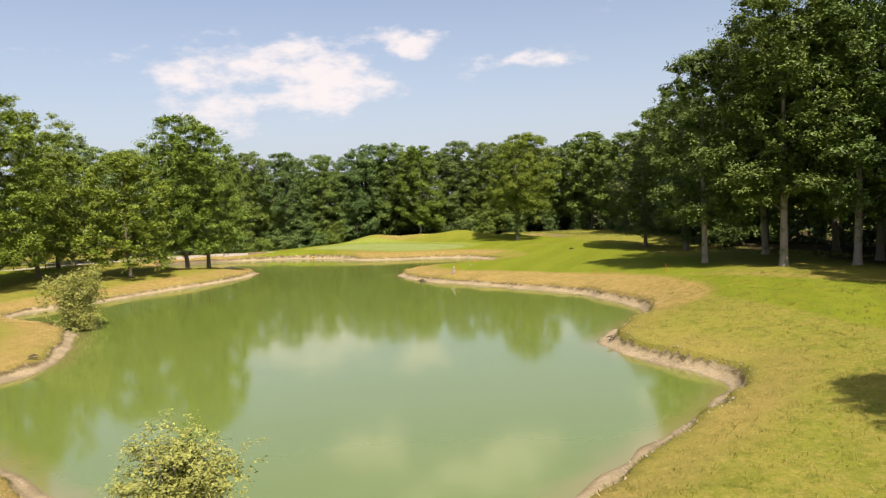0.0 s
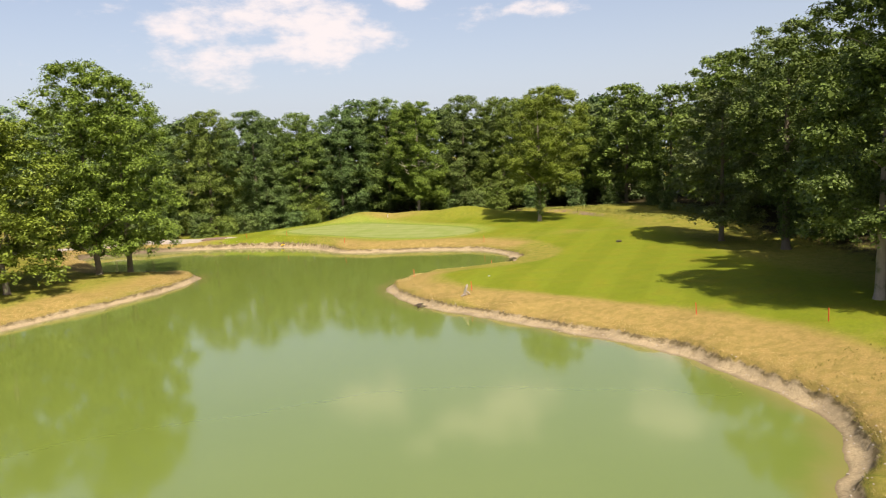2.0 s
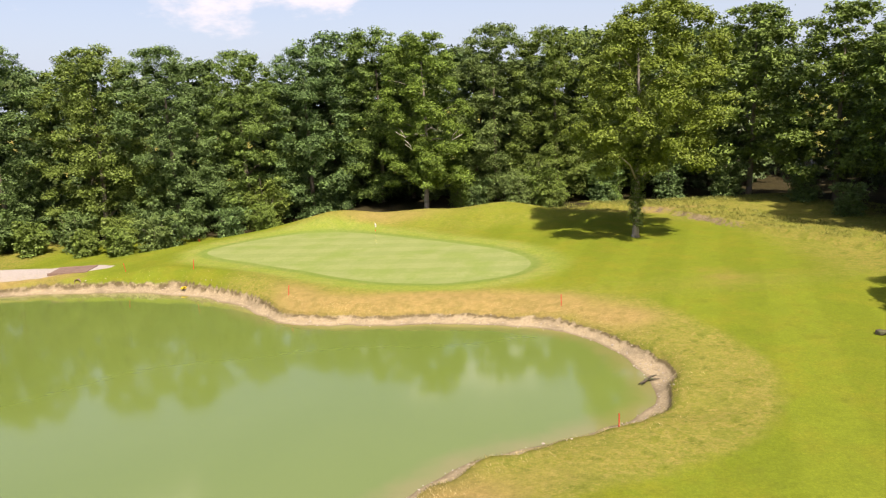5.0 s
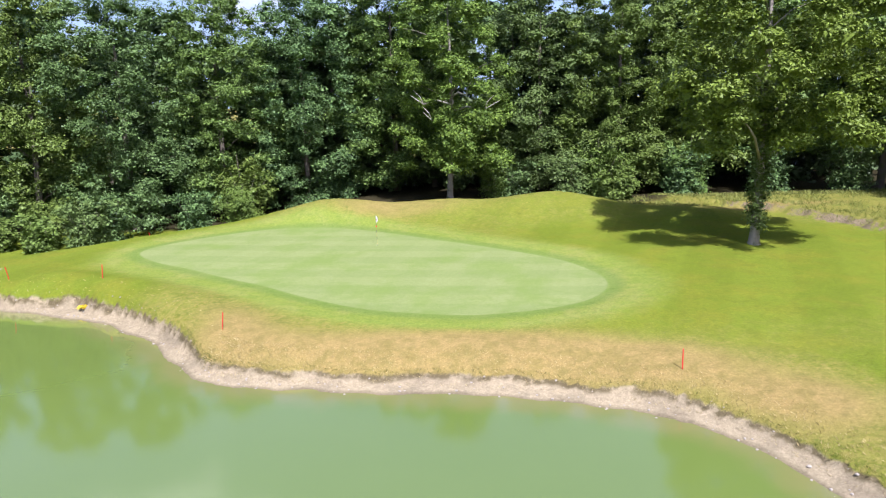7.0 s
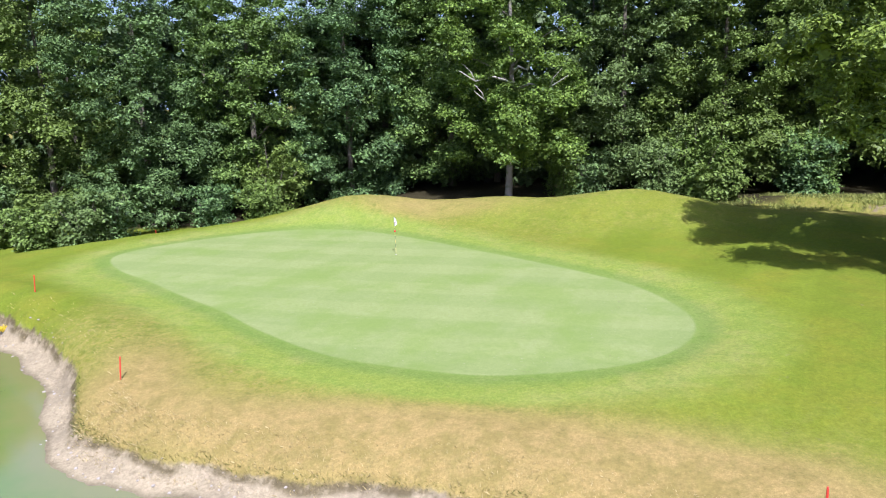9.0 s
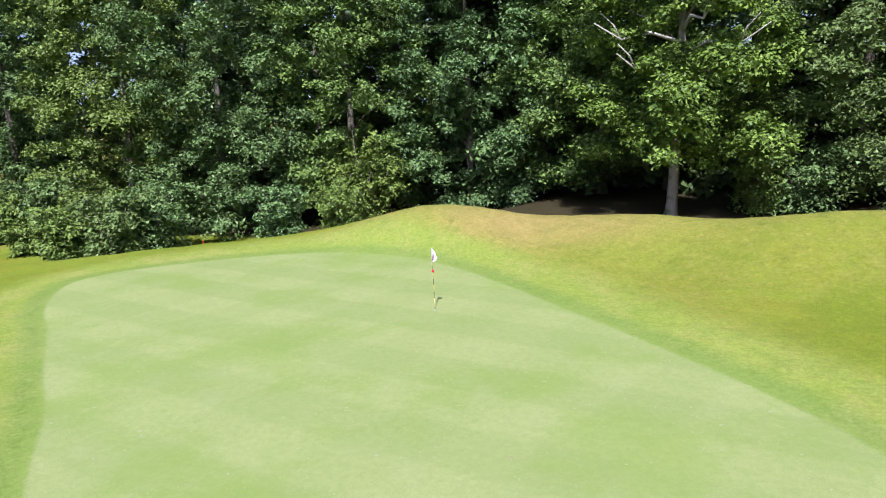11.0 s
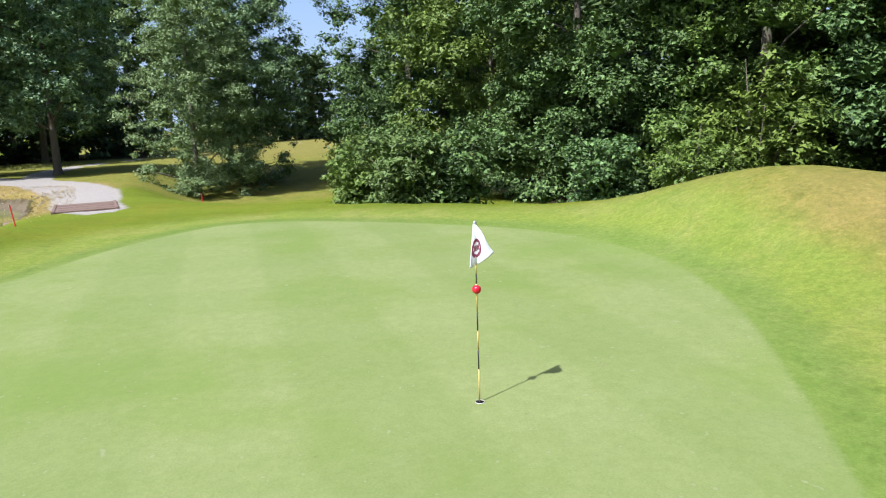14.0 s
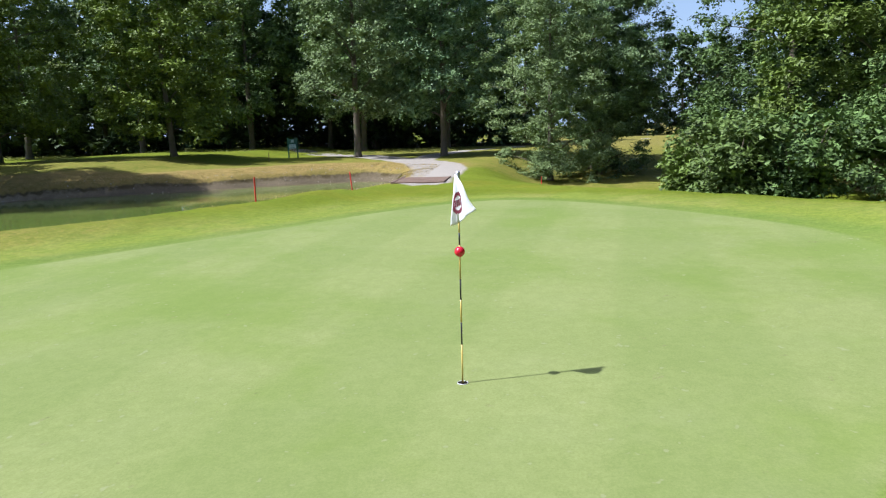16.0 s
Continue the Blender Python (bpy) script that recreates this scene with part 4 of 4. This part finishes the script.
board = part("board", bm, SIGN_GREEN, sign)
bm = bmesh.new()
box(bm, 0, -0.03, 1.17, 0.92, 0.012, 0.42)
panel = part("panel", bm, SIGN_PALE, board, "pale printed panel")
for k, w in enumerate((0.6, 0.45, 0.7)):
    bm = bmesh.new()
    box(bm, 0, -0.039, 1.30 - 0.12 * k, w, 0.006, 0.035)
    part("bar", bm, SIGN_GREEN, board, "dark printed bar")
bm = bmesh.new()
box(bm, 0, -0.03, 1.68, 0.4, 0.012, 0.28)
part("emblem", bm, SIGN_PALE, board, "pale emblem")

# ---- plank crossing where the path passes the pond's outlet ----
bridge = tagged(new("plank_bridge"), "low brown plank crossing on the gravel path", "footbridge")
bridge.matrix_world = pose(-37.6, 140.75, height(-37.6, 140.75) - 0.06, 0, 0, 5)
for k in range(11):
    bm = bmesh.new()
    box(bm, -1.55 + 0.31 * k, 0, 0.045 + 0.006 * (k % 3), 0.28, 2.3, 0.07, None, 0.01)
    part("plank", bm, WOOD, bridge)
for y in (-1.22, 1.22):
    bm = bmesh.new()
    box(bm, 0, y, 0.0, 3.5, 0.14, 0.22, None, 0.015)
    part("kerb_beam", bm, WOOD, bridge)
pipe = tagged(new("drain_pipe"), "dark drain pipe mouth in the bank", "pipe")
pipe.matrix_world = pose(-35.8, 138.2, height(-35.8, 138.6) - 0.38, 90, 0, 0)
bm = bmesh.new()
lathe(bm, ((0.25, -0.9), (0.29, -0.9), (0.29, 0.30), (0.25, 0.30), (0.25, -0.9)), 20, False)
part("tube", bm, WOOD, pipe)
# black disc across the pipe, painted as its shaded inside
bm = bmesh.new()
lathe(bm, ((0.25, 0.0), (0.25, 0.02)), 20)
part("dark_mouth", bm, DARK, pipe, "dark disc for the shade inside the pipe")

# ---- driftwood, stones and a yardage plate ----
DRIFT = bark_material("drift_bark", (0.03, 0.024, 0.018), (0.12, 0.095, 0.07))


def driftwood(x, y, seed, n, size, label):
    r = random.Random(seed)
    heap = tagged(new("driftwood"), label, "driftwood")
    heap.matrix_world = pose(x, y, height(x, y))
    for k in range(n):
        a = r.uniform(-0.5, 0.5) + (0 if k % 2 else 0.9)
        p = Vector((r.uniform(-0.4, 0.4) * size, r.uniform(-0.3, 0.3) * size, 0.08 + 0.06 * k))
        d = Vector((math.cos(a), math.sin(a), r.uniform(-0.1, 0.2))) * size * r.uniform(0.5, 0.9)
        bm = bmesh.new()
        tube(bm, [p - d, p + Vector((0, 0, 0.05)), p + d], [0.05 * size, 0.09 * size, 0.03 * size], 7)
        part("branch", bm, DRIFT, heap)


driftwood(-2.7, 88.6, 1, 4, 0.9, "dark driftwood lodged in the sandy bank")
driftwood(11.6, 47.4, 2, 5, 0.55, "broken branches washed up on the sand")
driftwood(-27.9, 47.4, 3, 4, 0.5, "dark branch washed up on the sand")
driftwood(7.5, 112.8, 4, 4, 0.7, "dark roots in the corner of the bank")
log = tagged(new("pale_log"), "pale weathered log leaning beside a red stake on the dry bank", "log")
log.matrix_world = pose(1.25, 88.7, height(1.25, 88.7) - 0.05)
for pts, radii in ((((-0.18, -0.12, 0.0), (-0.05, 0.0, 0.45), (0.1, 0.1, 0.85), (0.16, 0.14, 0.95)), (0.11, 0.13, 0.10, 0.05)), (((-0.02, 0.0, 0.42), (0.2, -0.1, 0.3), (0.34, -0.16, 0.12)), (0.07, 0.06, 0.04)), (((-0.42, -0.3, 0.04), (-0.15, -0.1, 0.12), (0.1, 0.0, 0.1)), (0.06, 0.1, 0.08))):
    bm = bmesh.new()
    tube(bm, pts, radii, 9)
    part("limb", bm, BARK_PALE, log)
STONE = plain("grey_stone", (0.30, 0.265, 0.21), 0.9, 0.2, 0.3, 8)


def stone(bm, x, y, z, r, rnd):
    made = bmesh.ops.create_icosphere(bm, subdivisions=1, radius=r)["verts"]
    for v in made:
        v.co = Vector((v.co.x * rnd.uniform(0.8, 1.3), v.co.y * rnd.uniform(0.8, 1.3), v.co.z * rnd.uniform(0.5, 0.8))) + Vector((x, y, z))


rock = tagged(new("field_stone"), "dark stone in a tuft on the mown grass", "stone")
rock.matrix_world = pose(20.9, 115.1, height(20.9, 115.1))
bm = bmesh.new()
stone(bm, 0, 0, 0.12, 0.32, random.Random(8))
stone(bm, 0.3, 0.1, 0.08, 0.2, random.Random(9))
part("stone", bm, DRIFT, rock)
plate = tagged(new("yardage_plate"), "small white and blue distance plate set in the fairway", "distance marker")
plate.matrix_world = pose(3.7, 95.8, height(3.7, 95.8) + 0.012)
bm = bmesh.new()
lathe(bm, ((0.13, -0.02), (0.13, 0.02), (0.12, 0.03)), 20)
part("disc", bm, plain("grey_plastic", (0.30, 0.31, 0.32), 0.6), plate)
bm = bmesh.new()
lathe(bm, ((0.07, 0.026), (0.07, 0.036)), 16)
part("centre", bm, plain("blue_paint", (0.05, 0.12, 0.40), 0.5), plate, "blue centre disc")

# loose stones on the bare bank
rnd = random.Random(11)
per = np.roll(POND_LINE, -1, 0) - POND_LINE
normal = np.stack([per[:, 1], -per[:, 0]], 1) / (np.linalg.norm(per, axis=1)[:, None] + 1e-9)
spots = []
for _ in range(1500):
    k = rnd.randrange(len(POND_LINE))
    spots.append(POND_LINE[k] + per[k] * rnd.random() + normal[k] * rnd.uniform(0.1, 1.5))
spots = np.array(spots)
bm = bmesh.new()
for (x, y), z in zip(spots, fields(spots[:, 0], spots[:, 1])[0]):
    r = rnd.uniform(0.015, 0.06) * (1.5 if rnd.random() < 0.06 else 1)
    stone(bm, x, y, z + 0.2 * r, r, rnd)
tagged(part("bank_stones", bm, STONE), "small grey stones scattered on the bare sandy bank", "stones", kind="stuff")


# ---- grass that is not mown ----
def blade_material(name, a, b):
    m = Mat(name)
    return m.done(m.mix(m.geo.outputs["Random Per Island"], a, b), 0.7, 0.2)


def grass(name, points, tall, material, label, seed, lean=None):
    """Single bent blades at the given places."""
    r = np.random.RandomState(seed)
    n = len(points)
    z = fields(points[:, 0], points[:, 1])[0]
    root = np.column_stack([points, z - 0.02])
    a = r.uniform(0, 6.28, n)
    side = np.column_stack([np.cos(a), np.sin(a), np.zeros(n)])
    h = tall * r.uniform(0.5, 1.3, n)[:, None]
    tip_way = np.column_stack([r.normal(0, 0.45, n), r.normal(0, 0.45, n), np.ones(n)])
    if lean is not None:
        tip_way[:, :2] += lean
    w = h * 0.07
    v = np.stack([root - side * w, root + side * w, root + tip_way * (1, 1, 0.75) * h * 0.55 + side * w * 0.7, root + tip_way * h * (1, 1, 0.95)], 1)
    v = v.reshape(-1, 3)
    me = bpy.data.meshes.new(name)
    me.vertices.add(len(v))
    me.vertices.foreach_set("co", v.ravel())
    me.loops.add(len(v))
    me.loops.foreach_set("vertex_index", np.arange(len(v), dtype=np.int32))
    me.polygons.add(n)
    me.polygons.foreach_set("loop_start", np.arange(0, len(v), 4, dtype=np.int32))
    me.update(calc_edges=True)
    me.materials.append(material)
    return tagged(new(name, me), label, "grass", kind="stuff")


STRAW = blade_material("straw_blades", (0.24, 0.185, 0.07), (0.50, 0.40, 0.18))
BLADE = blade_material("green_blades", (0.10, 0.12, 0.02), (0.26, 0.27, 0.06))
LIP = blade_material("lip_blades", (0.045, 0.050, 0.008), (0.20, 0.19, 0.035))
OLIVE = blade_material("olive_blades", (0.09, 0.10, 0.014), (0.25, 0.23, 0.05))
nr = np.random.RandomState(21)


def along_bank(n, lo, hi):
    k = nr.randint(0, len(POND_LINE), n)
    p = POND_LINE[k] + per[k] * nr.rand(n)[:, None] + normal[k] * nr.uniform(lo, hi, n)[:, None]
    return p, -normal[k] * 0.45


def tufts(centres, each, spread_by):
    return np.repeat(centres, each, 0) + nr.normal(0, spread_by, (len(centres) * each, 2))


p, lean = along_bank(56000, 0.95, 3.0)
keep_off = ~((p[:, 0] > -3) & (p[:, 1] > 100) & (p[:, 1] < 118) & (nr.rand(len(p)) < 0.8)) & ~((p[:, 0] > 0) & (p[:, 1] < 56) & (nr.rand(len(p)) < 0.88)) & ~((p[:, 0] < -15) & (p[:, 0] > -38) & (p[:, 1] > 126) & (nr.rand(len(p)) < 0.93))
p, lean = p[keep_off], lean[keep_off]
grass("bank_grass", p, 0.11, STRAW, "dry straw-coloured grass hanging over the bank's lip", 31, lean)
p, lean = along_bank(90000, 0.4, 1.8)
from_lip = fields(p[:, 0], p[:, 1])[1] - beach_width(p[:, 0], p[:, 1])
p, lean = p[(from_lip > -0.05) & (from_lip < 0.22)], lean[(from_lip > -0.05) & (from_lip < 0.22)]
near_green = (p[:, 0] < -17) & (p[:, 0] > -38) & (p[:, 1] > 126)
p, lean = p[~near_green], lean[~near_green]
grass("lip_grass", p, 0.11, LIP, "green and yellow grass fringe on the bank's lip", 32, lean)
c = np.column_stack([nr.uniform(5, 34, 3800), nr.uniform(18, 66, 3800)])
c = c[fields(c[:, 0], c[:, 1])[1] > 2.0]
grass("rough_grass", tufts(c, 12, 0.16), 0.15, OLIVE, "olive tufts in the rough grass", 33)
c = np.concatenate([np.column_stack([nr.uniform(4, 40, 520), nr.uniform(160, 167, 520)]), np.column_stack([nr.uniform(37, 44, 620), nr.uniform(72, 158, 620)]), np.column_stack([nr.uniform(-90, -78, 420), nr.uniform(70, 135, 420)])])
q = np.column_stack([nr.uniform(16, 42, 1500), nr.uniform(126, 165, 1500)])
beyond_cut = terrace(q[:, 0], q[:, 1])
c = np.concatenate([c, q[(beyond_cut > 0.7) & (beyond_cut < 7)]])
grass("tall_grass", tufts(c, 26, 0.34), 0.26, BLADE, "tall uncut grass along the edge of the wood", 34)
FLOWER = blade_material("yellow_petals", (0.55, 0.42, 0.01), (0.75, 0.60, 0.03))
broom = make_shrub("yellow_flowers", 95, 0.4, 0.6, 500, 0.07, FLOWER, 6)
tagged(broom, "clump of bright yellow flowers on the bank", "flowers")
broom.matrix_world = pose(-25.6, 135.9, height(-25.6, 135.9) - 0.02)
